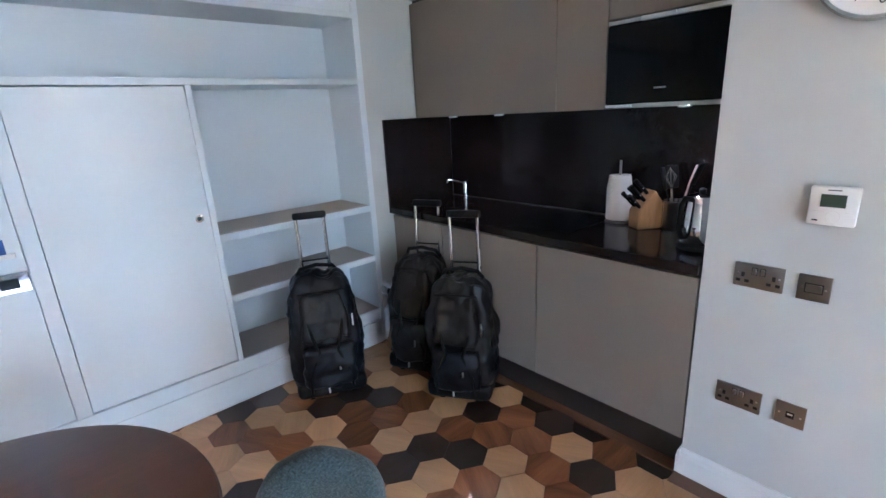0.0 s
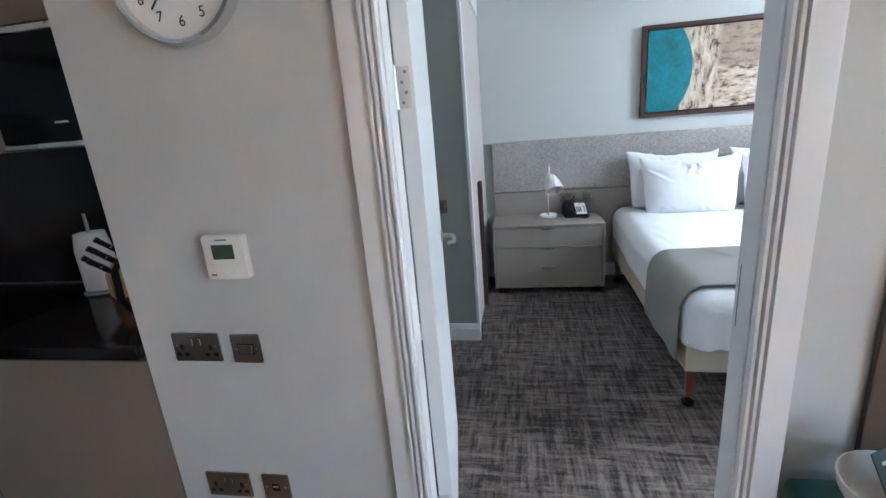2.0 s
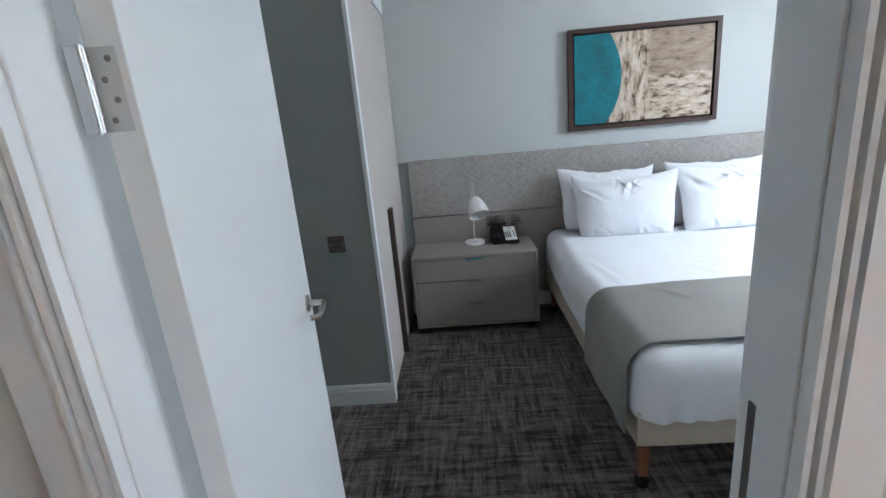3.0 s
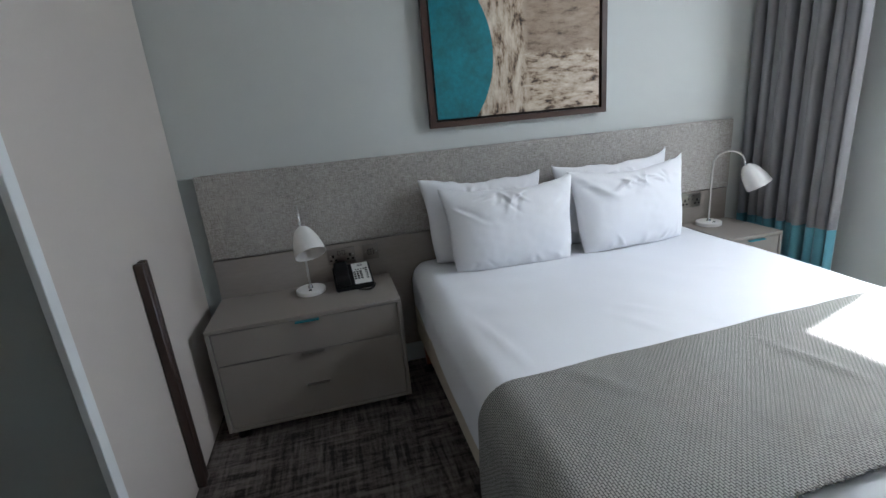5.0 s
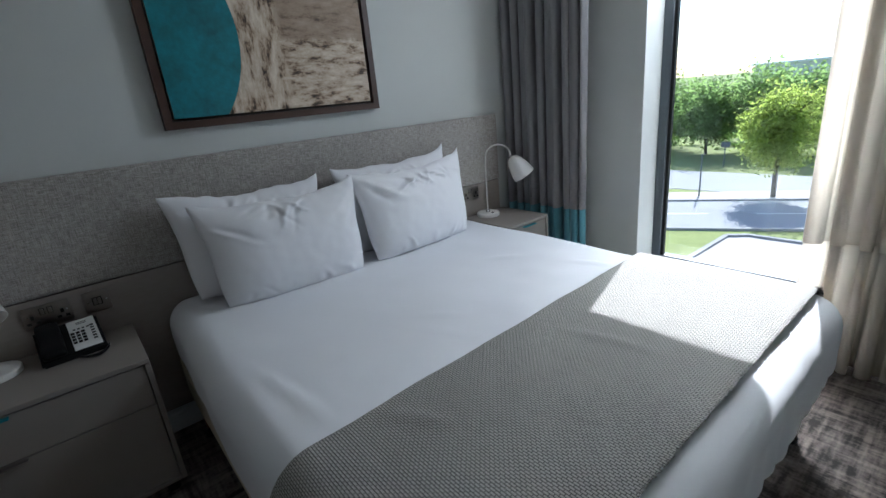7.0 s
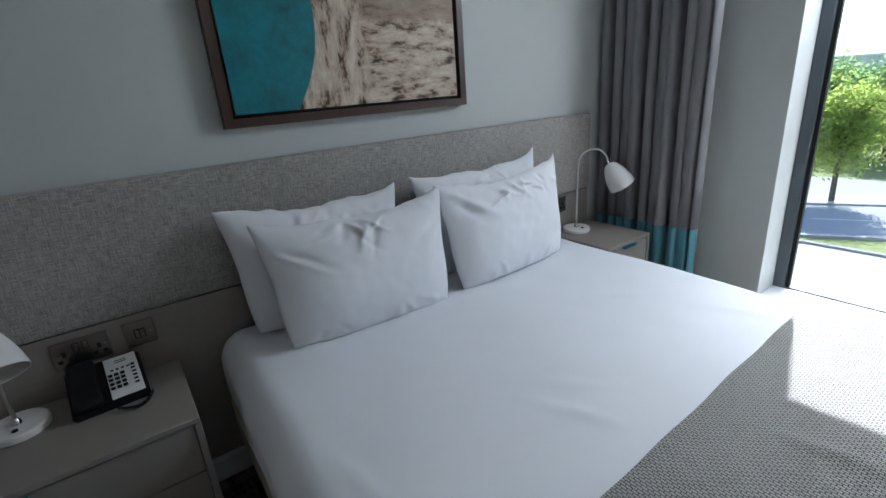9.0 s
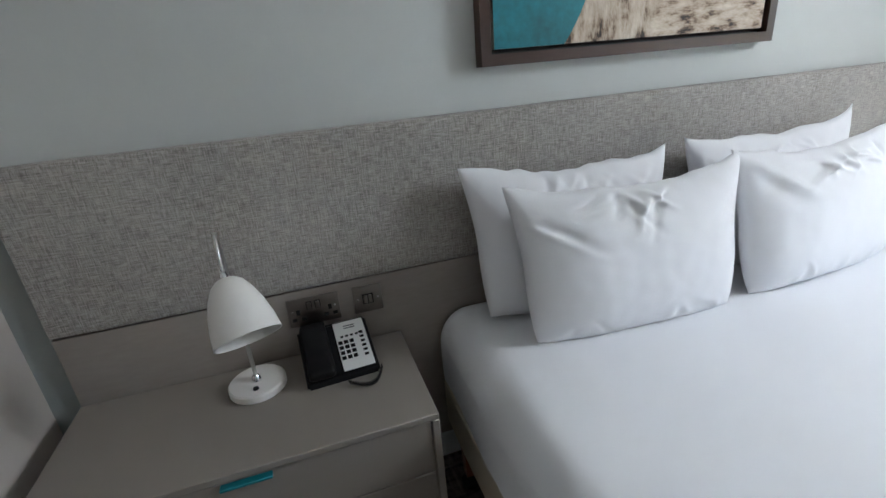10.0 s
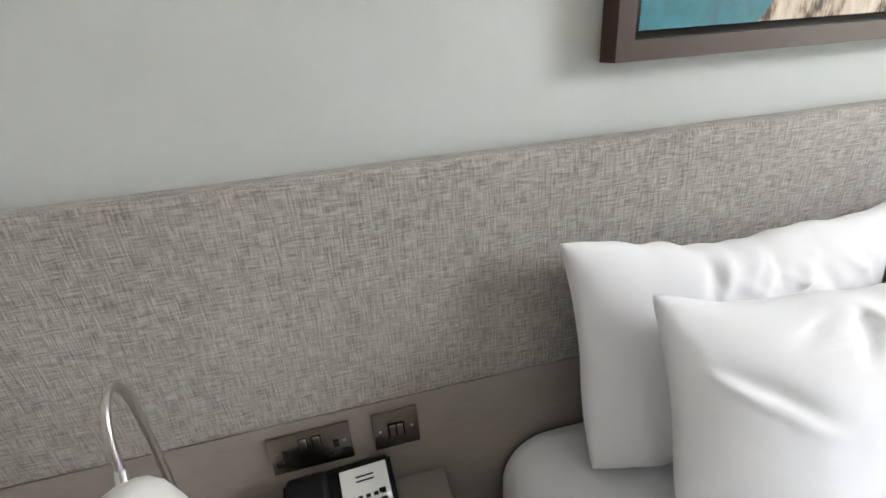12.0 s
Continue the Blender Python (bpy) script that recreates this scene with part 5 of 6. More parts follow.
# ---- curtains ----
def curtain(xa, xb, y, folds, depth, label, upper, hem, seed):
    c = thing("curtain", ((xa + xb) / 2, y, 0.02), label, "curtain", "bedroom curtains")
    n = folds * 14

    def line(i, z):
        t = i / n
        x = xa + (xb - xa) * t + 0.010 * math.sin(t * folds * 4.1 + seed)
        ph = t * folds * 2 * math.pi + 0.5 * math.sin(t * 7 + seed)
        amp = depth * (0.75 + 0.35 * math.sin(t * folds * 2.1 + seed)) * (0.9 + 0.2 * z / 2.4)
        return x + 0.012 * math.sin(2 * ph), y + amp * math.sin(ph) + 0.006 * noise.noise(Vector((t * 9, z * 1.5, seed)))

    for name, zs, mat_ in (("cloth", (0.605, 1.0, 1.5, 2.0, 2.48), upper), ("hem", (0.02, 0.2, 0.4, 0.605), hem)):
        bm = bmesh.new()
        g = [[bm.verts.new((*line(i, z), z)) for z in zs] for i in range(n + 1)]
        for i in range(n):
            for j in range(len(zs) - 1):
                bm.faces.new((g[i][j], g[i + 1][j], g[i + 1][j + 1], g[i][j + 1]))
        bmesh.ops.recalc_face_normals(bm, faces=bm.faces)
        bmesh.ops.solidify(bm, geom=bm.faces[:], thickness=0.003)
        part(name, bm, mat_, c, "teal dip-dyed lower band" if name == "hem" and mat_ is CURTAIN_TEAL else "", 180)
    return c


curtain(4.735, 4.17, -3.56, 9, 0.055, "grey pleated curtain with a teal lower band", CURTAIN, CURTAIN_TEAL, 0.4)
curtain(3.01, 2.52, -3.58, 6, 0.05, "pale sunlit pleated curtain at the window edge", CURTAIN_PALE, CURTAIN_PALE, 2.1)
rail = thing("curtain_rail", (3.6, -3.57, 2.49), "white ceiling curtain rail", "curtain rail")
part("track", box(2.2, 4.77, -3.585, -3.555, 2.482, 2.51, 0.003), TRIM, rail)
part("bracket", box(2.6, 2.64, -3.58, -3.56, 2.511, 2.549), TRIM, rail)
part("bracket", box(4.3, 4.34, -3.58, -3.56, 2.511, 2.549), TRIM, rail)


# ---- living room things ----
def suitcase(at, yaw, w, d, h, cloth, flap, label, lean=0.0, grip=0.36):
    """Soft wheeled holdall standing upright with its pull handle out; it faces -y before the turn."""
    s = thing("suitcase", at, label, "suitcase", "wheeled bags")
    m = Matrix.Translation(at) @ pose(0, 0, 0, lean, 0, yaw)

    def sag(p):
        k = p.z / h
        q = p.copy()
        q.x *= (1 - 0.26 * (max(0, k - 0.5) / 0.5) ** 2) * (1 + 0.05 * math.sin(math.pi * min(1, k * 1.4)))
        if q.y < 0:
            q.y *= 1 - 0.42 * (max(0, k - 0.45) / 0.55) ** 1.5
            q.y -= 0.02 * math.sin(math.pi * min(1, k * 1.5)) * (1 - (q.x / w * 2) ** 2)
        return q

    part("body", moved(soft_box((-w / 2, -d / 2, 0.035), (w / 2, d / 2, h), 0.07, 40, 0.030, 8, at[0] * 9, shape=sag), m), cloth, s, smooth=180)
    part("front_pocket", moved(soft_box((-w * 0.36, -d / 2 - 0.045, 0.10), (w * 0.36, -d / 2 + 0.04, h * 0.50), 0.03, 22, 0.014, 12, at[1] * 5, shape=sag), m), flap, s, smooth=180)
    part("upper_pocket", moved(soft_box((-w * 0.34, -d / 2 - 0.030, h * 0.53), (w * 0.34, -d / 2 + 0.06, h * 0.90), 0.03, 22, 0.014, 12, at[1] * 7, shape=sag), m), BAG_BROWN, s, smooth=180)
    part("base_tray", moved(soft_box((-w / 2 - 0.006, -d / 2 - 0.012, 0.022), (w / 2 + 0.006, d / 2 + 0.008, 0.12), 0.035, 10), m), BLACK, s, smooth=180)
    for sx in (-1, 1):
        st = [Vector((sx * w * 0.30, -d / 2 - 0.050, 0.09)), Vector((sx * w * 0.28, -d / 2 - 0.056, h * 0.28)), Vector((sx * w * 0.13, -d / 2 - 0.055, h * 0.47)), Vector((sx * w * 0.20, -d / 2 - 0.030, h * 0.58)), Vector((sx * w * 0.28, -d / 2 + 0.03, h * 0.80))]
        part("strap", moved(tube(st, 0.010, 6), m), BLACK, s)
        part("pole", moved(tube([(sx * 0.076, d / 2 - 0.03, h - 0.06), (sx * 0.076, d / 2 - 0.03, h + grip - 0.04)], 0.010, 10), m), STEEL, s, "bare metal handle pole")
        part("wheel", moved(tube([(sx * (w / 2 - 0.05) - 0.014, d / 2 - 0.035, 0.036), (sx * (w / 2 - 0.05) + 0.014, d / 2 - 0.035, 0.036)], 0.035, 18), m), BLACK, s)
        part("foot", moved(box(sx * (w / 2 - 0.07) - 0.015, sx * (w / 2 - 0.07) + 0.015, -d / 2 + 0.03, -d / 2 + 0.06, 0.0, 0.03, 0.004), m), BLACK, s)
        part("side_zip", moved(tube([(sx * (w / 2 + 0.004), -d / 2 + 0.07, 0.14), (sx * (w / 2 + 0.008), -d / 2 + 0.06, h * 0.5), (sx * (w / 2 - 0.012), -d / 2 + 0.08, h * 0.82)], 0.004, 6), m), BLACK, s)
    part("pull_grip", moved(soft_box((-0.092, d / 2 - 0.046, h + grip - 0.050), (0.092, d / 2 - 0.014, h + grip - 0.010), 0.012, 6), m), BLACK, s, "black moulded pull grip")
    part("carry_loop", moved(tube([(-0.11, d / 2 - 0.10, h - 0.01), (-0.09, d / 2 - 0.12, h + 0.03), (0, d / 2 - 0.12, h + 0.045), (0.09, d / 2 - 0.12, h + 0.03), (0.11, d / 2 - 0.10, h - 0.01)], 0.011, 8), m), BLACK, s)
    part("loop_guard", moved(tube([(-0.085, d / 2 - 0.03, h + 0.01), (-0.08, d / 2 - 0.035, h + 0.05), (0.08, d / 2 - 0.035, h + 0.05), (0.085, d / 2 - 0.03, h + 0.01)], 0.005, 6), m), BLACK, s)
    for z in (0.50, 0.92):
        part("piping", moved(tube([(-w * 0.33, -d / 2 - 0.022 + 0.05 * (z > 0.8), h * z), (0, -d / 2 - 0.045 + 0.06 * (z > 0.8), h * z + 0.008), (w * 0.33, -d / 2 - 0.022 + 0.05 * (z > 0.8), h * z)], 0.005, 6), m), BLACK, s)
    part("side_label", moved(box(w * 0.385, w * 0.41, -d / 2 - 0.006, -d / 2 + 0.002, h * 0.62, h * 0.72, 0.001), m), STEEL, s)
    part("zip_tag", moved(box(w * 0.12, w * 0.15, -d / 2 - 0.066, -d / 2 - 0.060, h * 0.30, h * 0.36, 0.002), m), STEEL, s)
    part("zip_tag", moved(box(-w * 0.07, -w * 0.045, -d / 2 - 0.030, -d / 2 - 0.020, 0.055, 0.095, 0.002), m), PALE_PRINT, s)
    return s


suitcase((1.035, 2.265, 0), -24, 0.37, 0.33, 0.685, BAG_BLUE, BAG_BLUE, "dark navy soft wheeled suitcase by the white shelves", grip=0.34)
suitcase((1.555, 2.03, 0), -64, 0.33, 0.30, 0.70, BAG, BAG, "black soft wheeled suitcase at the kitchen units", lean=-4, grip=0.33)
suitcase((1.545, 1.655, 0), -58, 0.34, 0.30, 0.665, BAG, BAG_BLUE, "black soft wheeled suitcase beside another one", grip=0.35)

bin_ = thing("pedal_bin", (1.60, 2.34, 0), "small chrome pedal bin with a domed lid", "bin")
part("drum", turned([(0.085, 0.0), (0.090, 0.01), (0.090, 0.40), (0.087, 0.41)], (1.60, 2.34, 0), 32), CHROME, bin_)
part("lid", turned([(0.094, 0.411), (0.094, 0.43), (0.085, 0.448), (0.05, 0.462), (0.0, 0.466)], (1.60, 2.34, 0), 32), CHROME, bin_)
part("pedal", box(1.50, 1.52, 2.28, 2.31, 0.01, 0.022, 0.003), BLACK, bin_)


def round_table():
    c = (-0.375, 1.04)
    t = thing("round_table", (*c, 0), "round dark mahogany dining table with a rounded edge", "table")
    part("tabletop", turned([(0.49, 0.716), (0.505, 0.722), (0.51, 0.735), (0.505, 0.747), (0.49, 0.752), (0.0, 0.752)], (*c, 0), 72), TABLE_WOOD, t)
    part("pedestal", turned([(0.04, 0.04), (0.035, 0.3), (0.04, 0.6), (0.16, 0.715)], (*c, 0), 24), TABLE_WOOD, t)
    part("foot_plate", turned([(0.27, 0.0), (0.27, 0.02), (0.05, 0.045)], (*c, 0), 40), TABLE_WOOD, t)


round_table()


def dining_chair():
    c = Vector((0.20, 0.715, 0))
    ch = thing("dining_chair", c, "curved chair upholstered in grey-teal boucle cloth", "chair")
    m = Matrix.Translation(c) @ pose(0, 0, 0, 0, 0, -41)

    def curve(p):
        q = p.copy()
        q.y += 0.9 * q.x * q.x
        return q

    def crown(p):
        q = curve(p)
        q.z -= 3.2 * q.x * q.x * (1 if q.z > 0.6 else 0)
        return q

    part("backrest", moved(soft_box((-0.150, 0.125, 0.50), (0.145, 0.215, 0.790), 0.042, 20, 0.003, 14, shape=lambda p: Vector((crown(p).x, 0.17 - 0.9 * p.x * p.x + (p.y - 0.17), crown(p).z))), m), CHAIR_CLOTH, ch)
    part("seat", moved(soft_box((-0.22, -0.25, 0.40), (0.22, 0.17, 0.48), 0.035, 12, 0.003, 9), m), CHAIR_CLOTH, ch)
    for sx in (-1, 1):
        for y in (-0.19, 0.13):
            part("leg", moved(tube([(sx * 0.19, y * 1.1, 0.0), (sx * 0.17, y, 0.41)], [0.012, 0.018], 10), m), OAK_LEG, ch)
        part("back_support", moved(tube([(sx * 0.15, 0.13, 0.42), (sx * 0.15, 0.155, 0.55)], 0.012, 8), m), OAK_LEG, ch)


dining_chair()


def card_holder():
    y = YU + 0.006
    k = thing("key_card_holder", (-0.20, y, 1.06), "white card holder with a blue card in it", "card holder")
    part("case", box(-0.26, -0.140, y - 0.016, y, 1.035, 1.055, 0.002), WHITE_PLASTIC, k)
    part("card", box(-0.25, -0.165, y - 0.012, y - 0.002, 1.056, 1.115, 0.001), BLUE_CARD, k)
    s = thing("card_switch", (-0.19, y, 0.93), "chrome wall switch plate on the white unit", "light switch")
    part("faceplate", box(-0.235, -0.12, y - 0.008, y, 0.89, 0.976, 0.002), CHROME, s)
    part("rocker", box(-0.215, -0.155, y - 0.012, y - 0.008, 0.912, 0.952, 0.001), DARK, s)


card_holder()


def side_seat():
    s = thing("bench", (1.6, -1.6, 0), "dark teal upholstered low bench against the wall", "bench")
    part("cushion", soft_box((1.36, -2.55, 0.30), (1.825, -1.19, 0.505), 0.03, 14, 0.004, 6), TEAL_CLOTH, s)
    part("plinth_box", box(1.39, 1.82, -2.54, -1.20, 0.0, 0.298, 0.004), BROWN_PANEL, s, "brown wooden seat box")
    b = thing("wooden_screen", (1.83, -2.0, 0.51), "tall brown wooden screen behind the teal bench", "screen")
    for y0 in (PANEL_Y - 0.42, PANEL_Y - 0.845):
        part("board", box(1.832, 1.849, y0, y0 + 0.42, 0.51, 1.50, 0.003), BROWN_PANEL, b)
    w = thing("white_bowl", (1.68, -1.36, 0.506), "round white bowl on the teal seat", "bowl")
    c = (1.68, -1.36, 0.506)
    part("shell", turned([(0.05, 0), (0.06, 0.004), (0.095, 0.03), (0.115, 0.07), (0.12, 0.10), (0.116, 0.10), (0.11, 0.07), (0.09, 0.034), (0.0, 0.012)], c, 40), SATIN_WHITE, w)
    l = thing("welcome_leaflet", (1.66, -1.38, 0.52), "dark leaflet with yellow script leaning in the bowl", "leaflet")
    m = pose(1.66, -1.385, 0.520, -28, 0, -62)
    part("card", moved(box(-0.055, 0.055, -0.0015, 0.0015, 0.0, 0.17), m), surface("dark_green_card", (0.02, 0.045, 0.045), 0.5), l)
    yellow = surface("yellow_ink", (0.55, 0.36, 0.02), 0.6)
    for z, a, b2 in ((0.095, -0.035, 0.02), (0.065, -0.035, 0.03), (0.035, -0.03, 0.025)):
        part("print_bar", moved(box(a, b2, -0.0030, -0.0018, z, z + 0.014), m), yellow, l)
    part("print_bar", moved(box(-0.035, 0.035, -0.0030, -0.0018, 0.14, 0.147), m), PALE_PRINT, l)


PANEL_Y = -1.365
side_seat()


# ---- outside ----
G = -7.0
setting("ground", box(-400, 500, -700, 80, G - 0.5, G), GRASS, "lawns around the building", "ground")
setting("building_storeys", box(-8, 12, YFO + 0.02, 2.9, G, -0.06), FACADE, "pale rendered storeys below the rooms", "building")
setting("pavement_forecourt", box(-30, 40, -20.8, -4.2, G, G + 0.04), PAVING, "pale forecourt paving", "pavement")


def strip(name, a, b, width, z, material, label, category):
    """A flat band on the ground from a to b."""
    a, b = Vector(a), Vector(b)
    d = (b - a).normalized()
    s = Vector((-d.y, d.x)) * width / 2
    pts = [a + s, b + s, b - s, a - s]
    return setting(name, prism([(p.x, p.y) for p in pts], G, G + z), material, label, category)


ROAD_A, ROAD_B = (60.0, -4.0), (-60.0, -73.0)
RD = (Vector(ROAD_B) - Vector(ROAD_A)).normalized()
RN = Vector((-RD.y, RD.x))
if RN.y > 0:
    RN = -RN
mid = Vector((11.3, -31.9))
road_a, road_b = mid - RD * 90, mid + RD * 90
strip("road", road_a, road_b, 6.4, 0.03, ASPHALT, "grey asphalt road in the sun", "road")
for off in (-3.35, 3.35):
    strip("kerb", road_a + RN * off, road_b + RN * off, 0.3, 0.14, KERB, "pale stone kerb", "kerb")
strip("pavement_road", road_a + RN * 4.6, road_b + RN * 4.6, 2.2, 0.10, PAVING, "pale pavement along the road", "pavement")
for k in range(-9, 10):
    strip("road_marking", mid + RD * (k * 5), mid + RD * (k * 5 + 2.5), 0.14, 0.036, LINE_PAINT, "white dashed road line", "road marking")
setting("car_park", prism([(-30, -47), (-30, -41), (18.0, -36.5), (34, -30), (44, -42)], G, G + 0.025), ASPHALT, "grey car park beyond the road", "car park")
setting("forecourt_tongue", prism([(11.0, -20.9), (10.9, -26.6), (10.2, -27.2), (-8, -27.6), (-8, -20.9)], G, G + 0.05), PAVING, "pale paved forecourt with a dark edging", "pavement")
for a, b in (((11.1, -20.9), (11.0, -26.7)), ((11.0, -26.7), (10.2, -27.3)), ((10.2, -27.3), (-8, -27.7))):
    strip("edging", a, b, 0.22, 0.16, KERB, "dark stone edging", "kerb")


def leaf_cloud(bm, centre, radius, count, size, rnd, squash=0.85):
    """Many small bent leaves in clumps, denser at the outside."""
    clumps = []
    for _ in range(max(6, count // 55)):
        d = Vector((rnd.gauss(0, 1), rnd.gauss(0, 1), rnd.gauss(0, 1))).normalized()
        clumps.append((centre + Vector((d.x, d.y, d.z * squash)) * radius * rnd.uniform(0.35, 1.0), radius * rnd.uniform(0.16, 0.34)))
    for i in range(count):
        c, r = clumps[i % len(clumps)]
        p = c + Vector((rnd.gauss(0, 1), rnd.gauss(0, 1), rnd.gauss(0, 0.8))) * r * 0.6
        s = size * rnd.uniform(0.6, 1.35)
        e = Euler((rnd.uniform(-1, 1), rnd.uniform(-1, 1), rnd.uniform(0, 6.28))).to_matrix()
        vs = [bm.verts.new(p + e @ Vector(q) * s) for q in ((-0.5, 0, 0), (0, -0.32, 0.1), (0.5, 0, 0), (0, 0.32, 0.1))]
        bm.faces.new(vs)


def tree(x, y, h, crown_r, mat_, label, seed, leaves=2600, size=0.34, low=0.3):
    rnd = random.Random(seed)
    t = thing("tree", (x, y, G), label, "tree", "trees outside")
    bm = tube([(x, y, G), (x + 0.05, y, G + h * 0.25), (x - 0.05, y + 0.04, G + h * 0.5), (x, y, G + h * 0.85)], [h * 0.022, h * 0.018, h * 0.013, h * 0.004], 8)
    for _ in range(9):
        z = G + h * rnd.uniform(0.3, 0.7)
        a = rnd.uniform(0, 6.28)
        r = crown_r * rnd.uniform(0.5, 0.85)
        tube([(x, y, z), (x + math.cos(a) * r * 0.5, y + math.sin(a) * r * 0.5, z + h * 0.10), (x + math.cos(a) * r, y + math.sin(a) * r, z + h * 0.2)], [h * 0.009, h * 0.006, h * 0.002], 5, bm=bm)
    part("trunk", bm, BARK, t)
    cr = bmesh.new()
    zc = G + h * (low + (1 - low) / 2)
    leaf_cloud(cr, Vector((x, y, zc)), crown_r, leaves, size, rnd, (h * (1 - low) / 2) / crown_r)
    part("crown", cr, mat_, t, smooth=0)
    return t


tree(11.7, -36.3, 7.5, 2.15, LEAF_A, "young bright green street tree with a rounded crown", 3, 13000, 0.20, 0.22)
rnd0 = random.Random(5)
for i, (x, y, h, r) in enumerate(((22.5, -53, 7.6, 3.6), (18.2, -56, 8.4, 4.0), (13.2, -54, 7.8, 3.8), (9.4, -56.5, 7.8, 3.9), (27.5, -55, 8.2, 4.0), (4.0, -57, 8.2, 4.2), (33.0, -58, 8.6, 4.4), (-2.0, -58, 8.0, 4.2))):
    tree(x, y, h, r, LEAF_B, "broad dark green tree at the edge of the park", 20 + i, 9000, 0.34, 0.14)
woods = bmesh.new()
for i in range(46):
    x = -60 + i * 4.2 + rnd0.uniform(-1, 1)
    leaf_cloud(woods, Vector((x, -72 + rnd0.uniform(-5, 5), G + rnd0.uniform(2.5, 4.2))), rnd0.uniform(3.6, 4.8), 420, 0.95, rnd0, 1.1)
solid("far_woodland", woods, LEAF_B, "belt of dark green woodland in the distance", "woodland", "stuff", smooth=0)
under = bmesh.new()
for i in range(40):
    leaf_cloud(under, Vector((-30 + i * 2.2, -61 + rnd0.uniform(-2, 2), G + 1.2)), 1.9, 170, 0.55, rnd0, 0.9)
solid("undergrowth", under, LEAF_B, "dark shrubs under the trees", "shrubs", "stuff", smooth=0)


def far_building():
    b = thing("far_warehouse", (30, -190, G), "long low building with a pale roof behind the trees", "building")
    part("wall", box(-30, 62, -225, -190, G, G + 7.99), FAR_WALL, b)
    bm = bmesh.new()
    ends = [[bm.verts.new((x, y, G + z)) for y, z in ((-189, 8.6), (-207, 13.2), (-226, 8.6), (-226, 8.0), (-189, 8.0))] for x in (-31, 63)]
    for i in range(5):
        bm.faces.new((ends[0][i], ends[0][(i + 1) % 5], ends[1][(i + 1) % 5], ends[1][i]))
    bm.faces.new(ends[0])
    bm.faces.new(ends[1][::-1])
    part("roof", bm, FAR_ROOF, b, smooth=0)
    h = thing("far_hall", (20, -230, G), "pale stepped roof beyond the warehouse", "building")
    part("hall", box(4, 36, -260, -230, G, G + 13.5), FAR_WALL, h)
    part("roof_step", box(10, 30, -256, -233, G + 13.5, G + 16, 0.4), FAR_ROOF, h)


far_building()


def street_pole(x, y, h, sign):
    p = thing("street_pole", (x, y, G), "thin grey street pole", "street pole")
    part("pole", tube([(x, y, G), (x, y, G + h)], [0.06, 0.045], 8), FRAME_GREY, p)
    if sign:
        part("sign_plate", box(x - 0.35, x + 0.35, y - 0.02, y + 0.02, G + h - 0.5, G + h, 0.01), FRAME_GREY, p)


street_pole(15.6, -34.6, 3.0, False)
street_pole(18.4, -46.5, 2.2, True)

# ---- wooden hexagon floor of the living room ----
PITCH = 0.185
ROWH = PITCH * math.sqrt(3) / 2
ORIGIN = (1.175, 1.278)
GAP = 0.0012
HR = (PITCH - GAP) / math.sqrt(3)


def hex_mesh(name, material):
    bm = bmesh.new()
    ring = [(math.cos(radians(30 + 60 * i)), math.sin(radians(30 + 60 * i))) for i in range(6)]
    lo = [bm.verts.new((c * HR, s * HR, -0.010)) for c, s in ring]
    md = [bm.verts.new((c * HR, s * HR, -0.0007)) for c, s in ring]
    hi = [bm.verts.new((c * (HR - 0.001), s * (HR - 0.001), 0.0)) for c, s in ring]
    bm.faces.new(hi)
    for i in range(6):
        j = (i + 1) % 6
        bm.faces.new((lo[i], lo[j], md[j], md[i]))
        bm.faces.new((md[i], md[j], hi[j], hi[i]))
    return mesh_of(name, bm, material, 0)


HEX = {k: hex_mesh("wooden_tile_" + k, m) for k, m in (("pale", PALE_WOOD), ("red", RED_WOOD), ("dark", DARK_WOOD))}


def cell(x, y):
    j = round((y - ORIGIN[1]) / ROWH)
    return round((x - ORIGIN[0] - (j % 2) * PITCH / 2) / PITCH), j


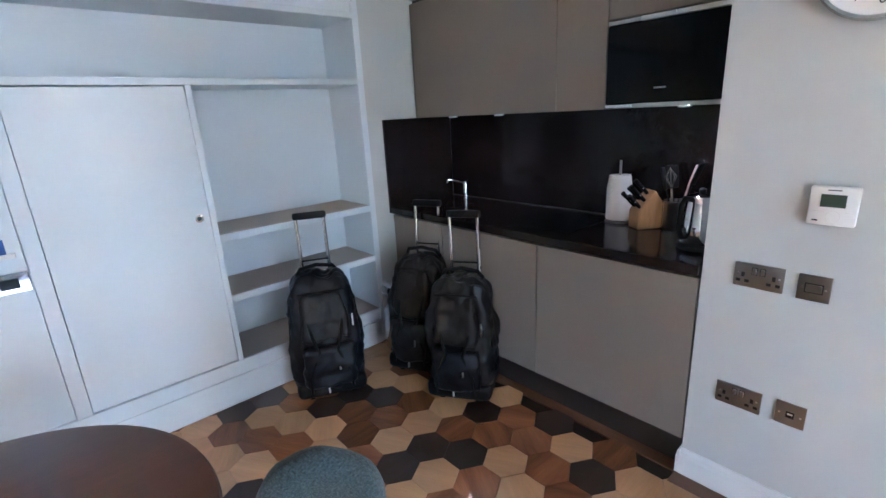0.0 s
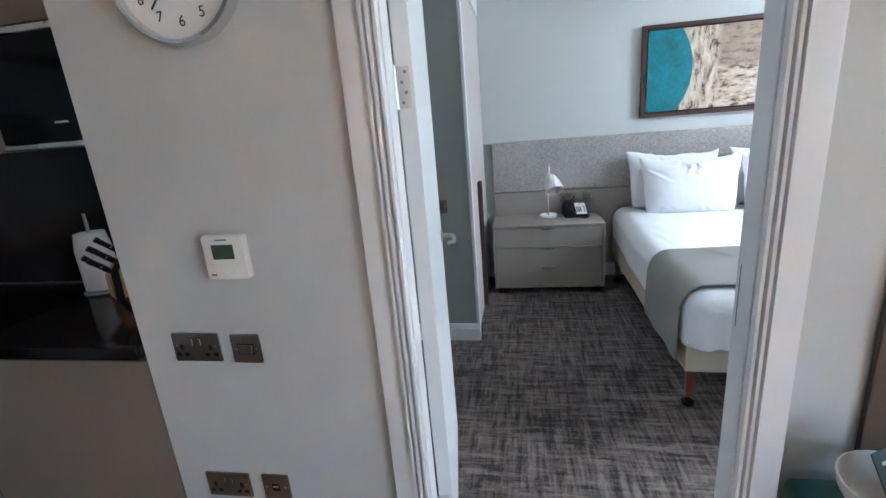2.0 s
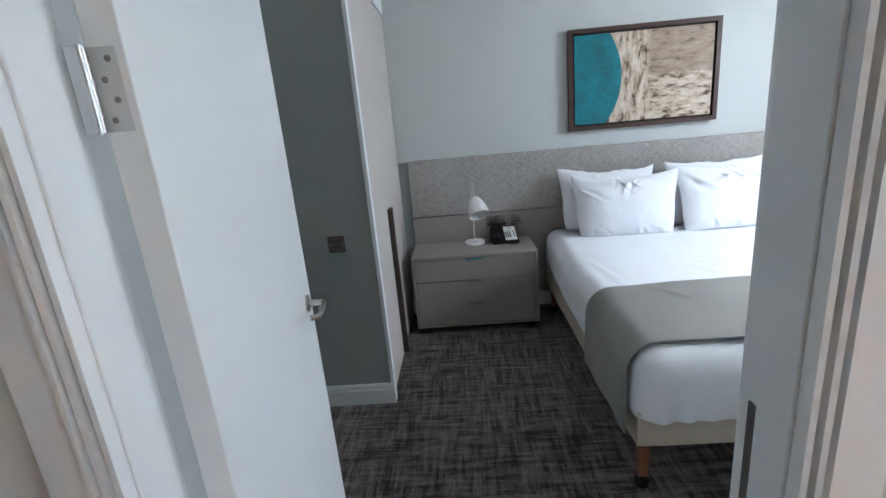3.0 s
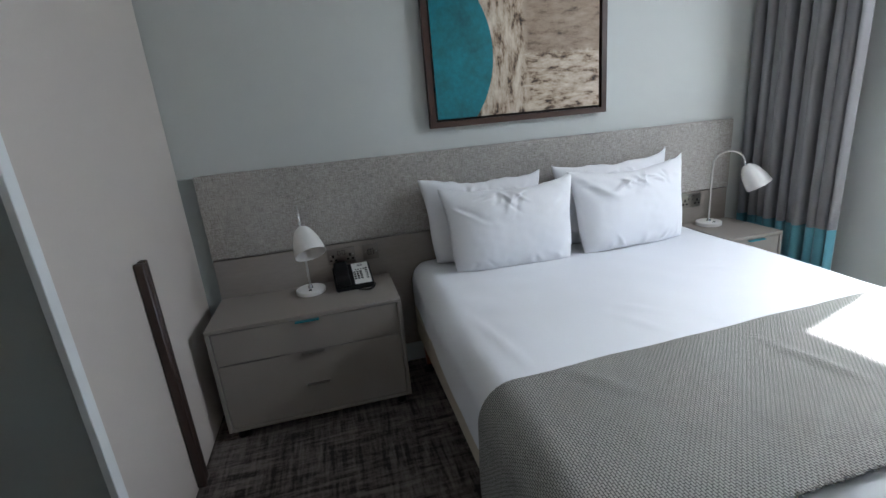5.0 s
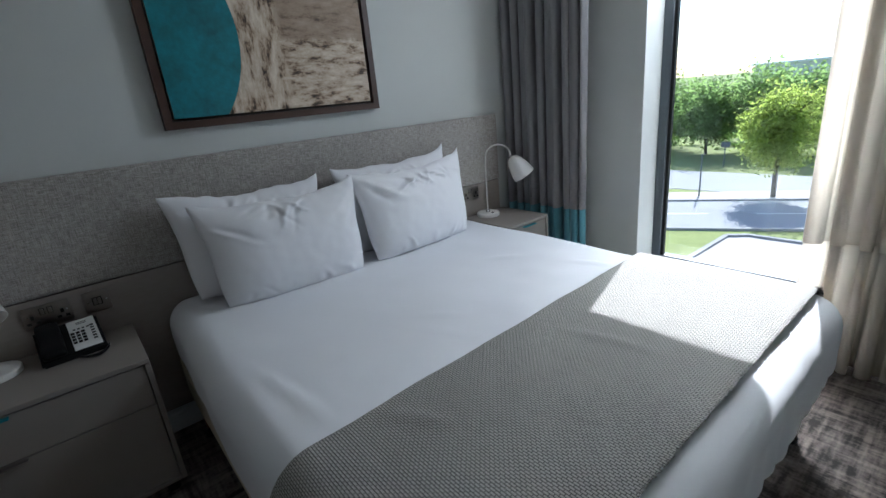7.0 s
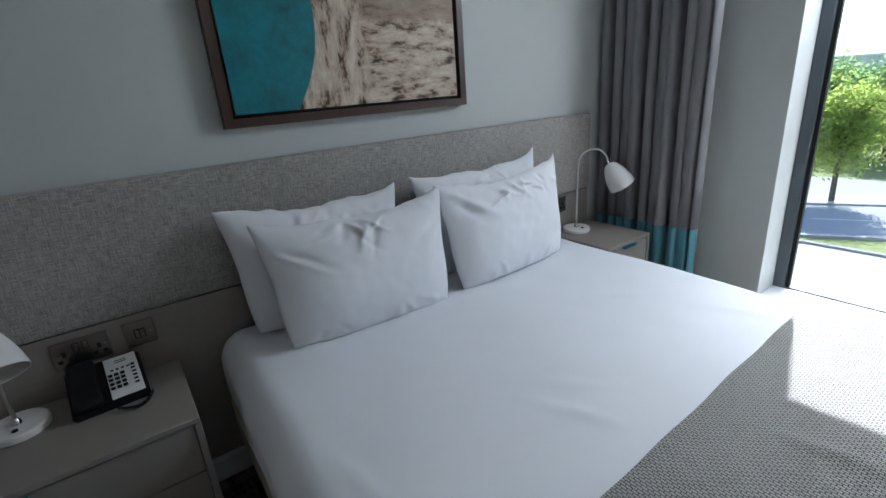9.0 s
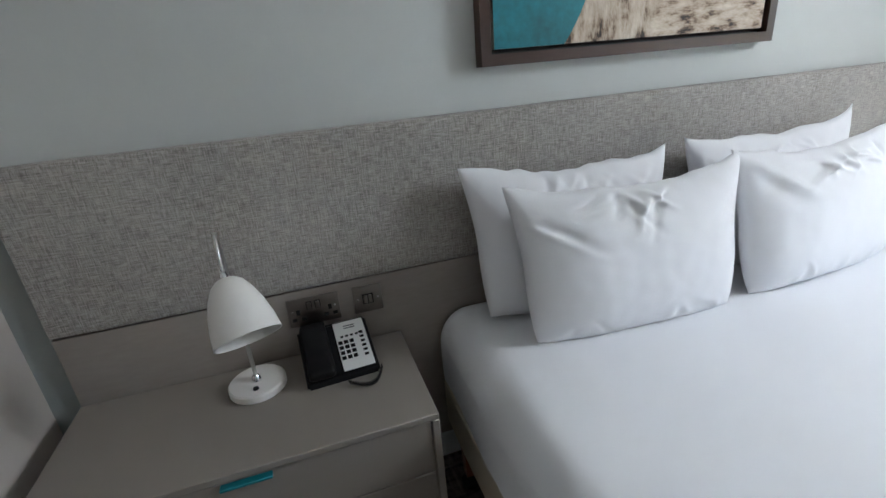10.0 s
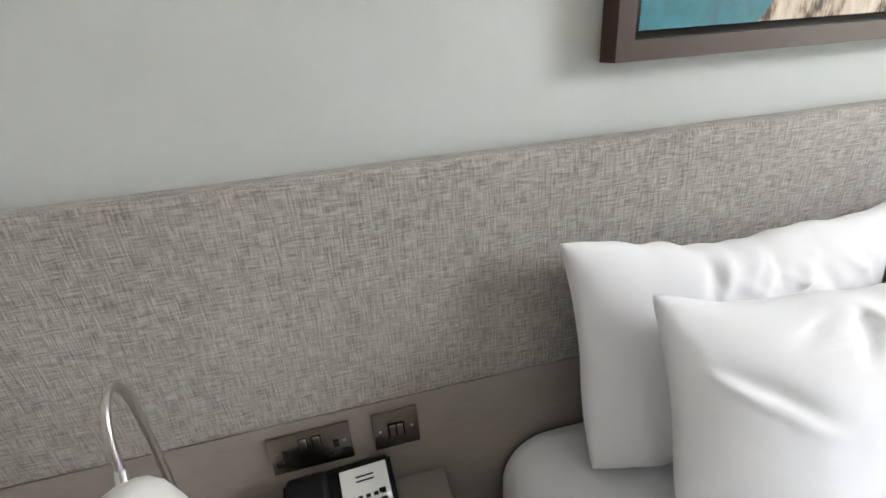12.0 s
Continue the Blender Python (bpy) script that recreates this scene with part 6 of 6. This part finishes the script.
DARK_AT = {cell(x, y) for x, y in ((1.444, 1.43), (1.66, 1.12), (1.43, 0.79), (0.885, 1.43), (1.065, 1.43), (1.175, 1.278), (0.60, 2.40), (0.72, 2.40), (0.90, 2.07), (1.06, 2.05), (1.17, 1.91), (0.36, 1.76))}
RED_AT = {cell(x, y) for x, y in ((1.36, 1.278), (1.54, 1.12), (1.27, 1.43), (1.54, 1.278), (0.9, 1.75), (1.08, 1.75), (1.27, 1.75), (1.4, 2.0), (1.27, 0.80), (1.62, 0.80), (1.17, 2.21), (0.81, 2.24), (0.62, 2.07), (1.75, 0.95), (0.80, 1.6))}
floor_ob = bpy.data.objects["floor_living"]
rnd1 = random.Random(11)
rest = {"pale": [], "red": [], "dark": []}
X_EDGE, Y_EDGE = 1.700, 2.42
for j in range(-34, 12):
    for i in range(-24, 8):
        x = ORIGIN[0] + i * PITCH + (j % 2) * PITCH / 2
        y = ORIGIN[1] + j * ROWH
        v = rnd1.random()
        if x < -2.5 or x > X_EDGE or y < YF + 0.1 or y > Y_EDGE:
            continue
        near = x > -0.3 and y > 0.2
        kind = "dark" if (i, j) in DARK_AT else "red" if (i, j) in RED_AT else ("red" if v < (0.24 if near else 0.3) else "dark" if v > 0.85 and not near else "pale")
        if near:
            ob = new("wooden_tile", HEX[kind])
            ob.parent = floor_ob
            ob.location = Vector((x, y, 0)) - floor_ob.location
            ob.rotation_euler = (0, 0, radians(60 * rnd1.randrange(6)))
        else:
            rest[kind].append((x, y))
for kind, mat_ in (("pale", PALE_WOOD), ("red", RED_WOOD), ("dark", DARK_WOOD)):
    verts, faces = [], []
    for x, y in rest[kind]:
        k = len(verts)
        verts += [(x - floor_ob.location.x + math.cos(radians(30 + 60 * i)) * HR, y - floor_ob.location.y + math.sin(radians(30 + 60 * i)) * HR, 0.0 - floor_ob.location.z) for i in range(6)]
        faces.append(tuple(range(k, k + 6)))
    me = bpy.data.meshes.new("wooden_tiles_" + kind)
    me.from_pydata(verts, [], faces)
    me.materials.append(mat_)
    ob = new("wooden_tiles", me)
    ob.parent = floor_ob
    tagged(ob, kind="stuff")
# plain boards along the walls
for k, (a, b, c, d) in enumerate(((X_EDGE + 0.02, XW0 + 0.12, 0.57, 2.47), (-2.5, X_EDGE + 0.019, Y_EDGE + 0.0, 2.49), (XW0 - 0.09, XW0 - 0.003, YF, 0.569))):
    bm = box(a, b, c, d, -0.0095, -0.0012 if k < 2 else 0.0008, 0.0008)
    bo = part("border_board", bm, BORDER_WOOD, floor_ob, smooth=0)
